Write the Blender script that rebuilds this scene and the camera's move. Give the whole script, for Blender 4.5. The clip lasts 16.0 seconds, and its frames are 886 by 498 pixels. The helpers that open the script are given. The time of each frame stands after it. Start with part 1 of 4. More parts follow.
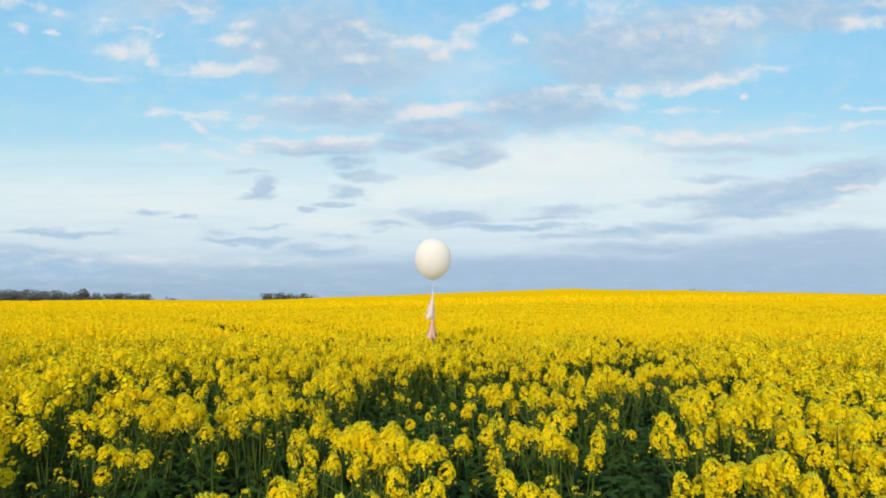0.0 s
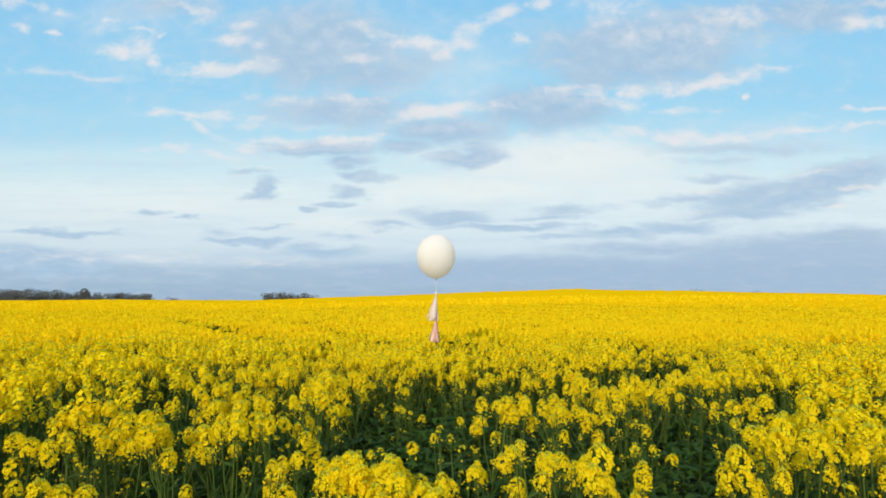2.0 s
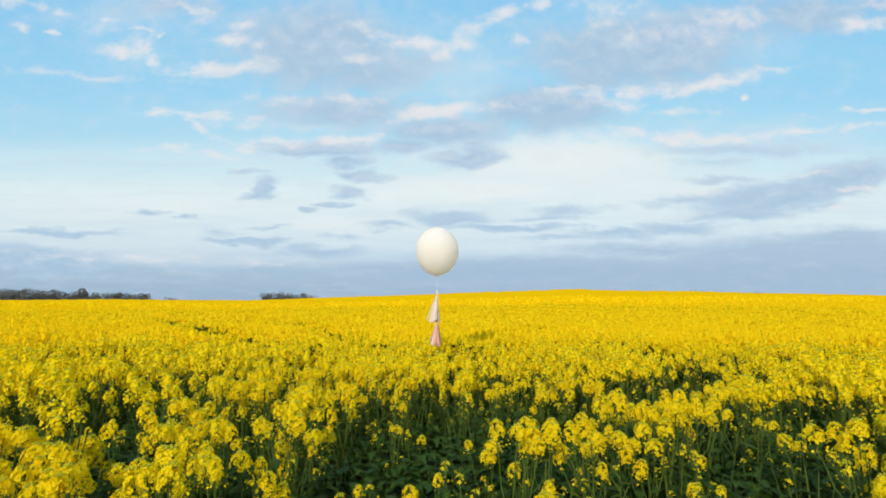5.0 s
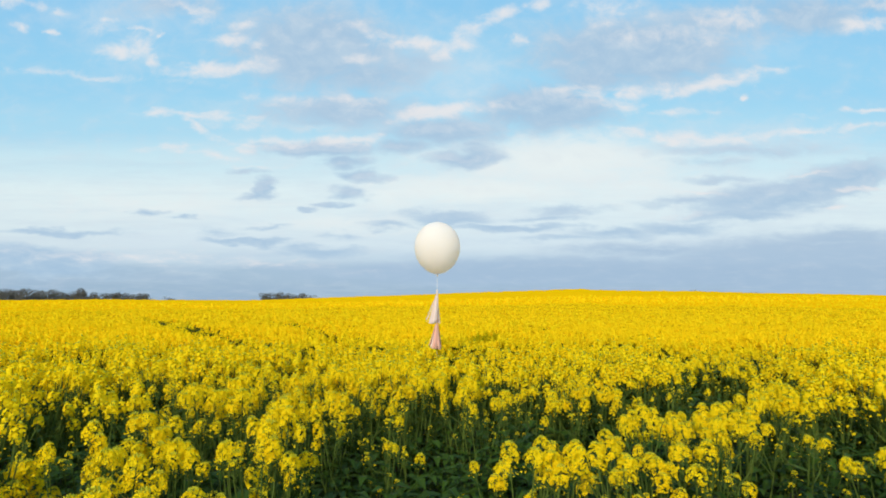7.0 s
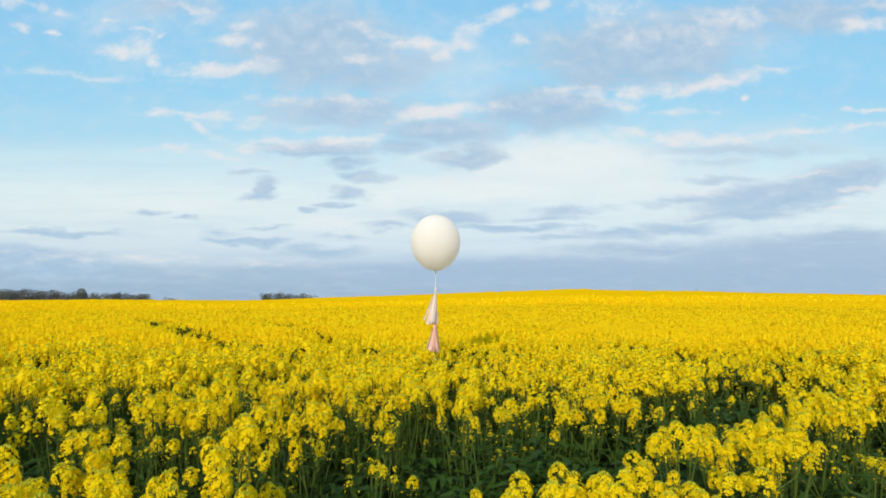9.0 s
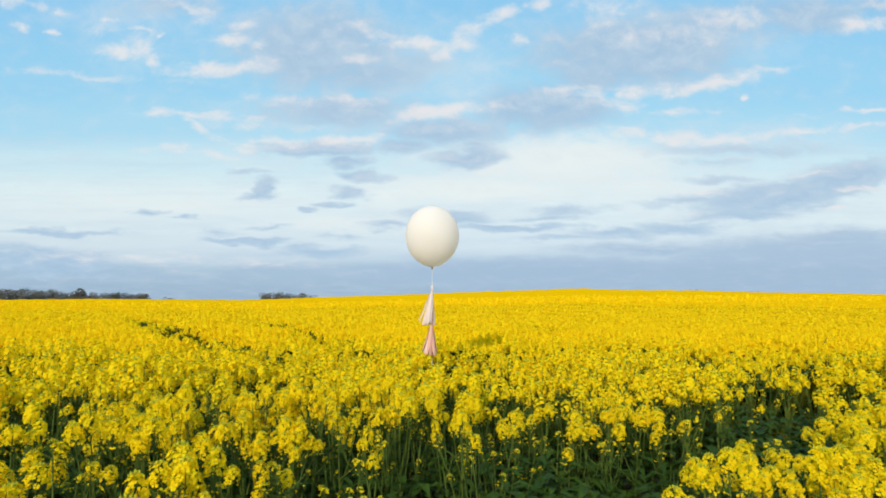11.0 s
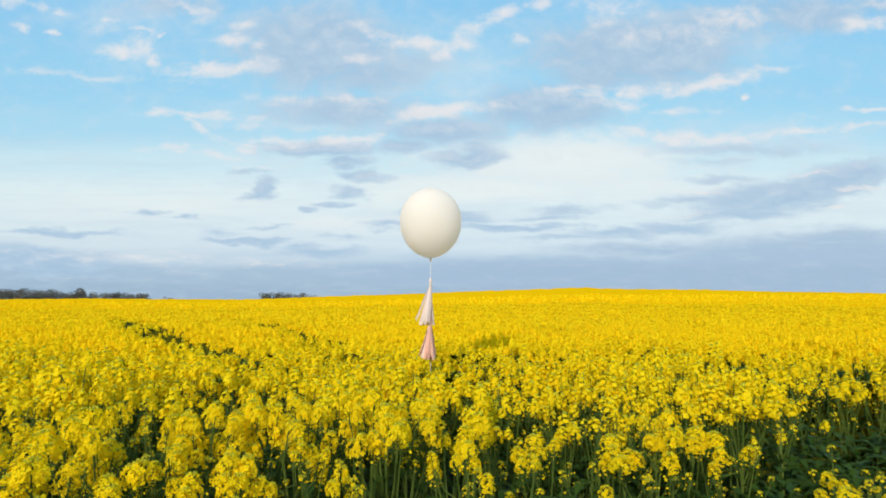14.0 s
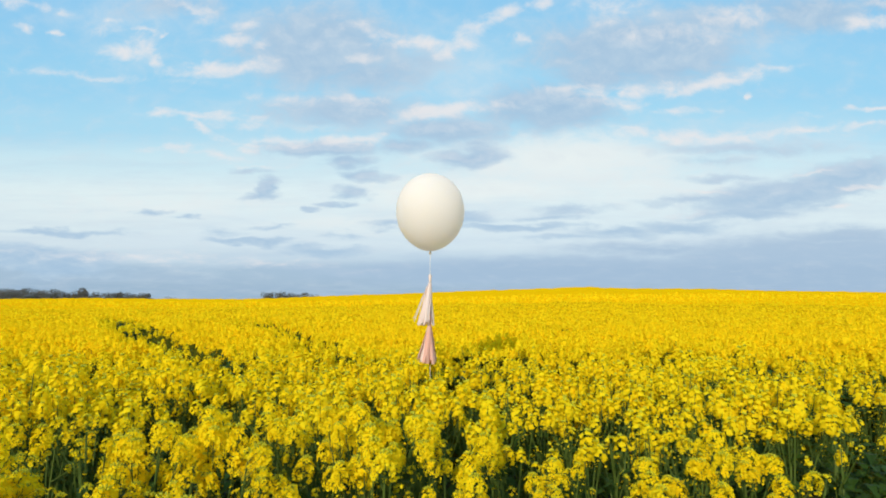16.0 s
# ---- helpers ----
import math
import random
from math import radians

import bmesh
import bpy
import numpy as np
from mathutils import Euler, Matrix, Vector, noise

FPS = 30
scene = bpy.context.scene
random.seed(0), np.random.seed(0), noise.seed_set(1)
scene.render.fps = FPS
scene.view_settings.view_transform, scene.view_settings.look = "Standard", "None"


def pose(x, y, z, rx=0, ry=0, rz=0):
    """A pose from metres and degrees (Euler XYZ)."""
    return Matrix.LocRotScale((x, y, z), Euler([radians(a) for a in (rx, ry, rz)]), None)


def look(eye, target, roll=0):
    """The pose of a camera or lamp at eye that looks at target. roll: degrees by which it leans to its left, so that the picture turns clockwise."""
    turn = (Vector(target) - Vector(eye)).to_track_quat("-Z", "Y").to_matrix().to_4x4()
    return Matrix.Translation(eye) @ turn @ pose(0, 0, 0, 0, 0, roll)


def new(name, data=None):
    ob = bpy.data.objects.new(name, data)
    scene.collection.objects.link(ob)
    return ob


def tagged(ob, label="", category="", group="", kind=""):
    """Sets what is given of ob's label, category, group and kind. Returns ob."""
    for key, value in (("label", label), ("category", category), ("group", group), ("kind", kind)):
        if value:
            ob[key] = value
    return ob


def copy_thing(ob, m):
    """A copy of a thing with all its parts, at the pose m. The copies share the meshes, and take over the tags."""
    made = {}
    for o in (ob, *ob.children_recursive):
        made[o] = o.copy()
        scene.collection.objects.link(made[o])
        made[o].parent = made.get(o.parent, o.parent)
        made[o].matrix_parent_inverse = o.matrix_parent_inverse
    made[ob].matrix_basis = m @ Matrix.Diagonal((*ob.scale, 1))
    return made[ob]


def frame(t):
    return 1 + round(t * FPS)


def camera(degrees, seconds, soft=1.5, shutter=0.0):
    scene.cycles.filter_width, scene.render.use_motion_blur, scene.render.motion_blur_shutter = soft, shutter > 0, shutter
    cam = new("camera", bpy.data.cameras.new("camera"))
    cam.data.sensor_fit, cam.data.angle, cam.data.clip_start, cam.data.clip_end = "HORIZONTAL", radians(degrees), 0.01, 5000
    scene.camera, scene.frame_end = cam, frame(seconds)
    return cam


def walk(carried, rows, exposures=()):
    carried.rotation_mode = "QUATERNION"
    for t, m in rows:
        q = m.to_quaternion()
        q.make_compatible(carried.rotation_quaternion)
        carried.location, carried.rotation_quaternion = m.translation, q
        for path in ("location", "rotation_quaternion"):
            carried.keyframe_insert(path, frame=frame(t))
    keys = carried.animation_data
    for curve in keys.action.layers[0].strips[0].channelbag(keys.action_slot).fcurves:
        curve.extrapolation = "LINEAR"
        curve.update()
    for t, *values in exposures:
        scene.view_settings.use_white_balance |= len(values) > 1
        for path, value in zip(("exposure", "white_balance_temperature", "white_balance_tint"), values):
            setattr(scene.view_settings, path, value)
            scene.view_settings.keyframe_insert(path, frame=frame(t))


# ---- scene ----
cam = camera(78.7, 16.0, soft=1.9)
METRES, EYE, TILT, LEAN, TURN = 4.3, 2.0, 5.2, 0.0, 0.0
ROWS = [
    (0.0, 0.0, 0.0, 0.0, -0.0, 0.0, 0.0),
    (0.5, -0.0025, 0.0358, -0.003, 0.06, -0.004, -0.0),
    (1.0, -0.0049, 0.0688, -0.0056, 0.1, 0.003, -0.02),
    (1.5, -0.0079, 0.1042, -0.0085, 0.11, 0.009, -0.03),
    (2.0, -0.0099, 0.1357, -0.0116, 0.12, 0.005, -0.04),
    (2.5, -0.0119, 0.1688, -0.015, 0.12, 0.021, -0.06),
    (3.0, -0.0135, 0.1983, -0.0183, 0.11, 0.028, -0.06),
    (3.5, -0.0149, 0.2301, -0.0222, 0.1, 0.044, -0.07),
    (4.0, -0.0163, 0.2586, -0.0253, 0.09, 0.04, -0.1),
    (6.5, -0.0224, 0.406, -0.0413, -0.04, 0.06, -0.13),
    (7.0, -0.0227, 0.4342, -0.0439, -0.03, 0.06, -0.14),
    (7.5, -0.0221, 0.4649, -0.0476, -0.01, 0.07, -0.13),
    (8.0, -0.0207, 0.4938, -0.0516, 0.01, 0.09, -0.14),
    (8.5, -0.0188, 0.5259, -0.0555, 0.03, 0.088, -0.14),
    (9.0, -0.0166, 0.5557, -0.059, 0.05, 0.075, -0.12),
    (11.5, -0.0097, 0.7125, -0.0778, 0.01, 0.043, -0.13),
    (12.0, -0.0091, 0.7435, -0.0818, 0.01, 0.03, -0.13),
    (12.5, -0.009, 0.7772, -0.0852, 0.02, 0.027, -0.11),
    (13.0, -0.0092, 0.8076, -0.0896, 0.01, 0.025, -0.1),
    (13.5, -0.0093, 0.8402, -0.095, 0.04, 0.012, -0.1),
    (14.0, -0.0097, 0.8706, -0.0998, 0.06, 0.03, -0.1),
    (14.5, -0.0095, 0.903, -0.1043, 0.12, -0.002, -0.08),
    (15.0, -0.0094, 0.9321, -0.1083, 0.18, 0.005, -0.07),
    (15.5, -0.0087, 0.9627, -0.1121, 0.22, 0.003, -0.06),
    (16.0, -0.0074, 0.9918, -0.1156, 0.28, 0.0, -0.06),
]
walk(cam, [(t, pose(0, 0, EYE, TILT, LEAN, TURN) @ pose(METRES * x, METRES * y, METRES * z, 90 + pitch, roll, yaw)) for t, x, y, z, yaw, pitch, roll in ROWS])

# ---- light ----
SUN_AZ, SUN_EL = radians(-162), radians(26)   # azimuth from straight ahead (y), to the right
sun_way = Vector((math.sin(SUN_AZ) * math.cos(SUN_EL), math.cos(SUN_AZ) * math.cos(SUN_EL), math.sin(SUN_EL)))
sun = new("sun", bpy.data.lights.new("sun", "SUN"))
sun.data.energy, sun.data.angle, sun.data.color = 3.8, radians(4), (1.0, 0.92, 0.78)
sun.matrix_world = look(sun_way * 50, (0, 0, 0))

# Clouds of this sky, in hundredths of the way ahead: middle across and up, half width, half height, tilt in degrees, density.
MASS = [
    (-24.5, 48.3, 16.3, 8.16, 0, 0.95), (-14.6, 43.2, 13.0, 4.04, 0, 0.7), (-53.1, 56.2, 11.0, 3.22, 0, 0.5), (-6.5, 45.3, 9.8, 3.83, 0, 0.5),
    (-18.8, 35.6, 17.2, 3.54, 0, 0.7), (0.1, 31.7, 11.3, 2.86, 0, 0.9), (19.4, 36.3, 12.4, 4.66, 0, 1), (37.6, 47.6, 20.1, 6.79, 0, 1),
    (29.3, 42.8, 9.2, 3.14, 0, 0.85), (49.8, 53.0, 17.5, 4.57, 0, 0.6), (69.6, 55.3, 14.2, 3.90, 0, 0.75), (82.8, 56.9, 6.6, 2.99, 0, 0.5),
    (64.3, 19.7, 17.5, 3.23, 9, 1), (76.2, 23.4, 9.0, 2.82, 10, 0.95), (-75.9, 7.0, 15.7, 2.52, -6, 1), (54.5, 15.5, 9.5, 1.28, 0, 0.8),
]
PUFFS = [
    (-24.0, 28.3, 10.2, 1.53, 0, 0.95), (-18.8, 25.7, 5.1, 1.52, 0, 0.85), (-14.8, 23.2, 4.0, 1.30, 0, 0.8), (-17.6, 19.8, 4.9, 1.29, 0, 0.85),
    (-21.4, 17.4, 3.0, 0.75, 0, 0.75), (-24.7, 15.9, 2.6, 0.64, 0, 0.85), (-35.6, 23.8, 4.0, 0.76, 0, 0.55), (-33.9, 20.3, 2.3, 2.15, 0, 0.8),
    (-34.9, 19.0, 4.8, 0.75, 0, 0.75), (4.9, 26.7, 6.6, 2.07, 5, 0.95), (7.0, 29.1, 3.9, 1.31, 0, 0.55), (-8.5, 28.6, 6.4, 1.64, 0, 0.75),
    (54.1, 28.3, 20.3, 1.53, 0, 0.5), (49.7, 25.7, 9.6, 0.98, 0, 0.35), (51.7, 22.7, 8.0, 0.97, 0, 0.55), (47.2, 18.1, 11.1, 0.97, 0, 0.6),
]
STREAKS = [
    (43.3, 13.1, 9.0, 1.49, 0, 0.75), (32.2, 11.9, 7.9, 1.17, 0, 0.7), (23.9, 16.6, 8.5, 1.07, 3, 0.55), (18.6, 15.2, 9.5, 0.75, 0, 0.55),
    (0.6, 15.0, 8.4, 1.39, 0, 0.85), (12.2, 13.3, 14.8, 0.74, 0, 0.75), (-10.4, 13.5, 5.3, 0.85, 0, 0.6), (-20.4, 11.8, 3.2, 0.74, 0, 0.45),
    (-71.0, 12.5, 12.1, 0.74, -1, 0.8), (-54.5, 16.2, 3.6, 0.75, 0, 0.65), (-47.9, 15.0, 2.1, 0.53, -10, 0.6), (-42.5, 12.5, 5.3, 0.74, 0, 0.45),
    (-32.0, 13.4, 5.3, 0.53, 0, 0.5), (-36.2, 10.5, 8.9, 0.85, -4, 0.85), (-23.5, 8.8, 7.9, 1.16, 0, 0.8), (22.7, 11.1, 11.6, 0.74, 0, 0.5),
]
LIT_PUFFS = [
    (-61.9, 47.3, 5.0, 1.36, 10, 0.75), (-58.4, 48.7, 2.2, 1.47, 0, 0.75), (-54.4, 45.6, 2.1, 1.01, -25, 0.6), (-49.3, 55.4, 3.9, 1.15, -25, 0.8),
    (-41.1, 49.8, 3.7, 1.02, -3, 0.9), (-37.3, 49.3, 2.2, 0.91, 0, 0.8), (-43.3, 43.9, 7.6, 1.24, 3, 0.9), (-48.2, 43.1, 3.5, 0.67, 8, 0.8),
    (-36.3, 45.1, 4.3, 1.24, 0, 0.5), (-19.7, 29.9, 6.6, 0.88, 0, 1), (-31.0, 29.8, 5.9, 0.77, 0, 0.75), (-37.9, 28.9, 4.3, 0.77, -8, 0.7),
    (0.1, 35.6, 8.4, 1.33, 4, 1), (-17.5, 52.7, 3.5, 1.03, -10, 0.65), (-12.3, 50.9, 4.4, 1.02, -18, 0.7), (-6.0, 49.4, 5.7, 1.02, 0, 0.85),
]
LIT_HEAPS = [
    (0.8, 48.0, 3.0, 1.47, 15, 0.8), (7.4, 52.5, 5.2, 1.48, 28, 0.85), (12.4, 55.5, 3.0, 1.15, 10, 0.75), (17.6, 56.7, 2.7, 1.04, 20, 0.6),
    (14.2, 49.6, 1.7, 0.79, 0, 0.7), (-0.5, 46.4, 3.3, 0.79, 0, 0.5), (24.9, 40.8, 5.4, 0.89, 0, 0.5), (30.3, 38.6, 5.4, 1.67, -5, 0.65),
    (35.8, 39.4, 2.2, 1.12, 0, 0.8), (36.1, 36.6, 2.4, 1.22, 0, 0.6), (31.8, 55.6, 5.0, 2.30, 0, 0.65), (43.7, 50.6, 9.8, 1.71, 0, 0.5),
    (54.4, 54.2, 4.6, 1.49, 0, 0.75), (80.4, 53.1, 3.3, 1.60, 0, 0.85), (83.7, 56.6, 2.7, 0.81, 0, 0.5), (-15.7, 45.9, 2.8, 0.79, 10, 0.5),
]
LIT_BANKS = [
    (42.2, 40.0, 4.5, 1.12, 5, 0.8), (50.9, 41.2, 6.7, 1.01, 10, 1), (56.0, 42.6, 3.2, 1.01, 0, 0.9), (63.5, 44.0, 3.9, 0.56, 5, 0.5),
    (44.7, 35.9, 3.9, 0.78, 0, 0.7), (49.9, 30.8, 11.3, 0.99, 0, 0.8), (37.1, 31.6, 3.4, 0.88, 0, 0.6), (68.2, 31.6, 7.7, 0.77, 8, 0.8),
    (76.8, 32.5, 5.6, 0.55, 8, 0.6), (-48.8, 34.4, 6.7, 0.66, -3, 0.8), (-53.2, 34.8, 2.4, 0.66, -5, 0.9), (-47.1, 32.5, 3.9, 0.66, -22, 0.7),
    (-41.1, 34.0, 4.5, 0.99, 0, 0.65), (-35.3, 33.2, 2.8, 0.99, 0, 0.6), (-30.1, 37.5, 5.6, 1.11, 0, 0.6), (-19.9, 37.7, 6.7, 0.89, 0, 0.5),
]
LIT_WISPS = [
    (-74.7, 50.8, 1.4, 0.46, 0, 0.9), (-58.8, 51.2, 1.6, 0.46, -15, 0.8), (-55.4, 50.6, 0.8, 0.45, 0, 0.8), (-81.9, 51.9, 2.1, 0.57, -15, 0.6),
    (-80.5, 56.1, 2.3, 0.80, -25, 0.5), (-85.2, 56.7, 1.9, 0.92, 0, 0.6), (-72.8, 54.8, 1.9, 0.69, 0, 0.55), (-64.7, 51.9, 2.7, 1.37, 0, 0.45),
    (-63.3, 53.7, 1.6, 0.57, 0, 0.5), (-52.6, 28.5, 4.5, 0.55, 5, 0.6), (-43.2, 27.0, 6.6, 0.76, -10, 0.6), (-35.6, 24.9, 4.5, 0.43, -3, 0.6),
    (58.9, 38.9, 1.0, 0.45, 0, 0.8), (81.3, 35.9, 3.4, 0.44, 0, 0.9), (69.4, 34.8, 2.8, 0.33, 0, 0.5), (-38.8, 52.8, 2.6, 0.69, 0, 0.5),
]
LIT_STREAKS = [
    (-68.7, 42.4, 19.5, 0.67, -4, 0.45), (49.4, 19.7, 4.5, 0.32, 0, 0.55), (67.7, 23.6, 3.8, 0.32, 5, 0.6), (73.1, 17.5, 1.8, 0.43, 5, 0.9),
    (79.4, 20.8, 3.6, 0.43, 0, 0.8), (45.0, 16.0, 4.7, 0.43, 0, 0.4), (-50.7, 7.3, 27.3, 1.26, -2, 0.4), (22.2, 40.5, 6.5, 0.67, 0, 0.4),
]
BANKS = [
    (72.9, 6.0, 31.4, 5.03, 0, 1), (75.4, 11.3, 16.8, 2.12, 0, 0.6), (22.6, 4.8, 43.9, 2.93, 0, 0.8), (38.5, 9.1, 17.9, 1.48, 0, 0.5),
]
PALE = [
    (23.0, 26.2, 24.5, 5.22, 0, 0.9), (7.0, 20.7, 23.4, 3.23, 0, 0.8), (35.7, 21.3, 19.1, 4.31, 0, 0.5), (-8.9, 19.6, 8.5, 4.30, 0, 0.6), (-51.2, 17.4, 29.6, 3.00, 0, 0.5), (-17.3, 13.7, 19.0, 1.91, 0, 0.5), (-24.1, 32.6, 6.4, 1.10, 0, 0.4),
]
MIST = [
    (-24.5, 48.8, 21.8, 10.21, 0, 0.5), (-4.8, 44.4, 17.4, 7.87, 0, 0.55), (40.9, 49.0, 26.1, 9.08, 0, 0.5), (-19.8, 35.4, 25.8, 4.43, 0, 0.5),
    (-32.5, 27.7, 17.1, 5.46, 0, 0.3), (20.9, 25.6, 27.7, 6.52, 0, 0.6), (55.2, 30.1, 30.0, 4.38, 0, 0.5), (54.8, 20.3, 31.8, 6.46, 0, 0.45),
    (7.0, 15.9, 31.7, 3.20, 0, 0.35), (-58.6, 55.6, 19.7, 6.89, 0, 0.4), (-38.3, 11.5, 23.2, 2.65, 0, 0.3), (-61.4, 47.0, 9.8, 3.39, 0, 0.4),
]

world = bpy.data.worlds.new("sky")
scene.world = world
world.use_nodes = True
wt = world.node_tree
wt.nodes.clear()


def wnode(kind, **given):
    n = wt.nodes.new(kind)
    for key, value in given.items():
        if key == "op":
            n.operation = value
        elif key == "inputs":
            for slot, v in value.items():
                if isinstance(v, bpy.types.NodeSocket):
                    wt.links.new(v, n.inputs[slot])
                else:
                    n.inputs[slot].default_value = v
    return n


def wmath(op, a, b=0.0, c=0.0, clamp=False):
    n = wnode("ShaderNodeMath", op=op, inputs={0: a, 1: b, 2: c})
    n.use_clamp = clamp
    return n.outputs[0]


def wmix(fac, a, b):
    n = wt.nodes.new("ShaderNodeMix")
    n.data_type = "RGBA"
    for slot, v in ((0, fac), (6, a), (7, b)):
        if isinstance(v, bpy.types.NodeSocket):
            wt.links.new(v, n.inputs[slot])
        else:
            n.inputs[slot].default_value = (*v, 1) if isinstance(v, tuple) else v
    return n.outputs[2]


def wramp(fac, stops, smooth=True):
    n = wt.nodes.new("ShaderNodeValToRGB")
    n.color_ramp.interpolation = "EASE" if smooth else "LINEAR"
    while len(n.color_ramp.elements) < len(stops):
        n.color_ramp.elements.new(0.5)
    for e, (p, c) in zip(n.color_ramp.elements, stops):
        e.position, e.color = p, (*c, 1)
    wt.links.new(fac, n.inputs[0])
    return n.outputs[0]


way = wt.nodes.new("ShaderNodeTexCoord").outputs["Generated"]
split = wnode("ShaderNodeSeparateXYZ", inputs={0: way})
wx, wy, wz = split.outputs
azimuth = wmath("MULTIPLY", wmath("ARCTAN2", wx, wy), 57.2958)
elevation = wmath("MULTIPLY", wmath("ARCSINE", wz), 57.2958)
# the cloud layer seen in perspective, for wisps that flatten towards the horizon
height = wmath("MAXIMUM", wmath("ADD", wz, 0.10), 0.03)
flat = wnode("ShaderNodeCombineXYZ", inputs={0: wmath("DIVIDE", wx, height), 1: wmath("DIVIDE", wy, height), 2: 0.0}).outputs[0]


def wnoise(vector, scale, detail, rough=0.55, warp=0.0):
    return wnode("ShaderNodeTexNoise", inputs={"Vector": vector, "Scale": scale, "Detail": detail, "Roughness": rough, "Distortion": warp})


# the sky ahead laid on a plane, in hundredths
ahead = wmath("MAXIMUM", wy, 0.04)
plane_u, plane_v = wmath("MULTIPLY", wmath("DIVIDE", wx, ahead), 100.0), wmath("MULTIPLY", wmath("DIVIDE", wz, ahead), 100.0)


def cover(place, rows, reach=1.5):
    """The density of a set of clouds: soft ellipses, joined by their greatest."""
    total = None
    for across, rise_up, half_w, half_h, tilt, dense in rows:
        m = wnode("ShaderNodeMapping", inputs={0: place})
        m.vector_type = "TEXTURE"
        m.inputs["Location"].default_value = (across, rise_up, 0)
        m.inputs["Rotation"].default_value = (0, 0, radians(tilt))
        m.inputs["Scale"].default_value = (half_w * reach, half_h * reach, 1)
        g = wnode("ShaderNodeTexGradient", inputs={0: m.outputs[0]})
        g.gradient_type = "SPHERICAL"
        part_cover = wmath("MULTIPLY", g.outputs["Fac"], dense)
        total = part_cover if total is None else wmath("SMOOTH_MAX", total, part_cover, 0.12)
    return total


def smooth(value, low, high):
    n = wnode("ShaderNodeMapRange", inputs={0: value, 1: low, 2: high})
    n.interpolation_type = "SMOOTHSTEP"
    return n.outputs[0]


def density(v, sets, ragged, swing_u, swing_v, reach=1.5):
    """The clouds' density at height v of the sky, with torn and billowing edges."""
    # billows are round overhead and flatten towards the horizon
    tall = wmath("MULTIPLY", wmath("LOGARITHM", wmath("MAXIMUM", wmath("ADD", v, 16.7), 1.0), 2.718), 40.0)
    at = wnode("ShaderNodeCombineXYZ", inputs={0: wmath("MULTIPLY", plane_u, 0.45), 1: tall, 2: 0.0}).outputs[0]
    tear = wnoise(at, 0.22, 5.0, 0.55).outputs
    billow = wmath("SUBTRACT", wnoise(at, 0.42, 8.0, 0.6, 0.35).outputs["Fac"], 0.5)
    swing = wnode("ShaderNodeSeparateColor", inputs={0: tear["Color"]}).outputs
    u2 = wmath("MULTIPLY_ADD", wmath("SUBTRACT", swing[0], 0.5), swing_u, plane_u)
    v2 = wmath("MULTIPLY_ADD", wmath("SUBTRACT", swing[1], 0.5), swing_v, v)
    body = cover(wnode("ShaderNodeCombineXYZ", inputs={0: u2, 1: v2, 2: 0.0}).outputs[0], sets, reach)
    rough = wmath("MULTIPLY", wmath("MULTIPLY", body, 4.0, clamp=True), ragged)
    return wmath("MULTIPLY_ADD", billow, rough, body), billow


GREY, LIT = MASS + PUFFS + STREAKS, LIT_PUFFS + LIT_HEAPS + LIT_BANKS + LIT_WISPS + LIT_STREAKS
dense, billow = density(plane_v, GREY, 0.8, 14.0, 5.0)
dense_above, _ = density(wmath("ADD", plane_v, 1.6), GREY, 0.8, 14.0, 5.0)
bright, _ = density(plane_v, LIT, 1.75, 14.0, 5.0, 2.0)
mist, _ = density(plane_v, MIST, 0.5, 14.0, 6.0)
bank, _ = density(plane_v, BANKS, 0.5, 16.0, 3.0)
pale, _ = density(plane_v, PALE, 0.9, 16.0, 5.0)
cover_all = smooth(dense, 0.0, 0.62)
edge = wmath("MULTIPLY", smooth(wmath("SUBTRACT", dense, dense_above), 0.02, 0.40), smooth(elevation, 6.0, 13.0))
bright = smooth(bright, 0.04, 1.0)
# clouds over the rest of the sky, at the sides, above and behind
aside = wmath("MULTIPLY", wmath("SUBTRACT", wmath("ABSOLUTE", azimuth), 46.0), 0.08, clamp=True)
above = wmath("MULTIPLY", wmath("SUBTRACT", elevation, 33.0), 0.1, clamp=True)
elsewhere = wmath("MAXIMUM", aside, above)
free_clouds = wmath("MULTIPLY", wmath("MULTIPLY", wmath("SUBTRACT", wnoise(flat, 0.55, 6.0, 0.6).outputs["Fac"], 0.47), 4.0, clamp=True), elsewhere)
cover_all = wmath("MAXIMUM", cover_all, free_clouds)
streaky = wnode("ShaderNodeCombineXYZ", inputs={0: wmath("MULTIPLY", plane_u, 0.10), 1: plane_v, 2: 0.0}).outputs[0]
streaks = wmath("MULTIPLY", wmath("SUBTRACT", wnoise(streaky, 0.45, 7.0, 0.62, 0.2).outputs["Fac"], 0.46), 5.0, clamp=True)
low_sky = wmath("MULTIPLY", wmath("SUBTRACT", 17.0, elevation), 0.14, clamp=True)

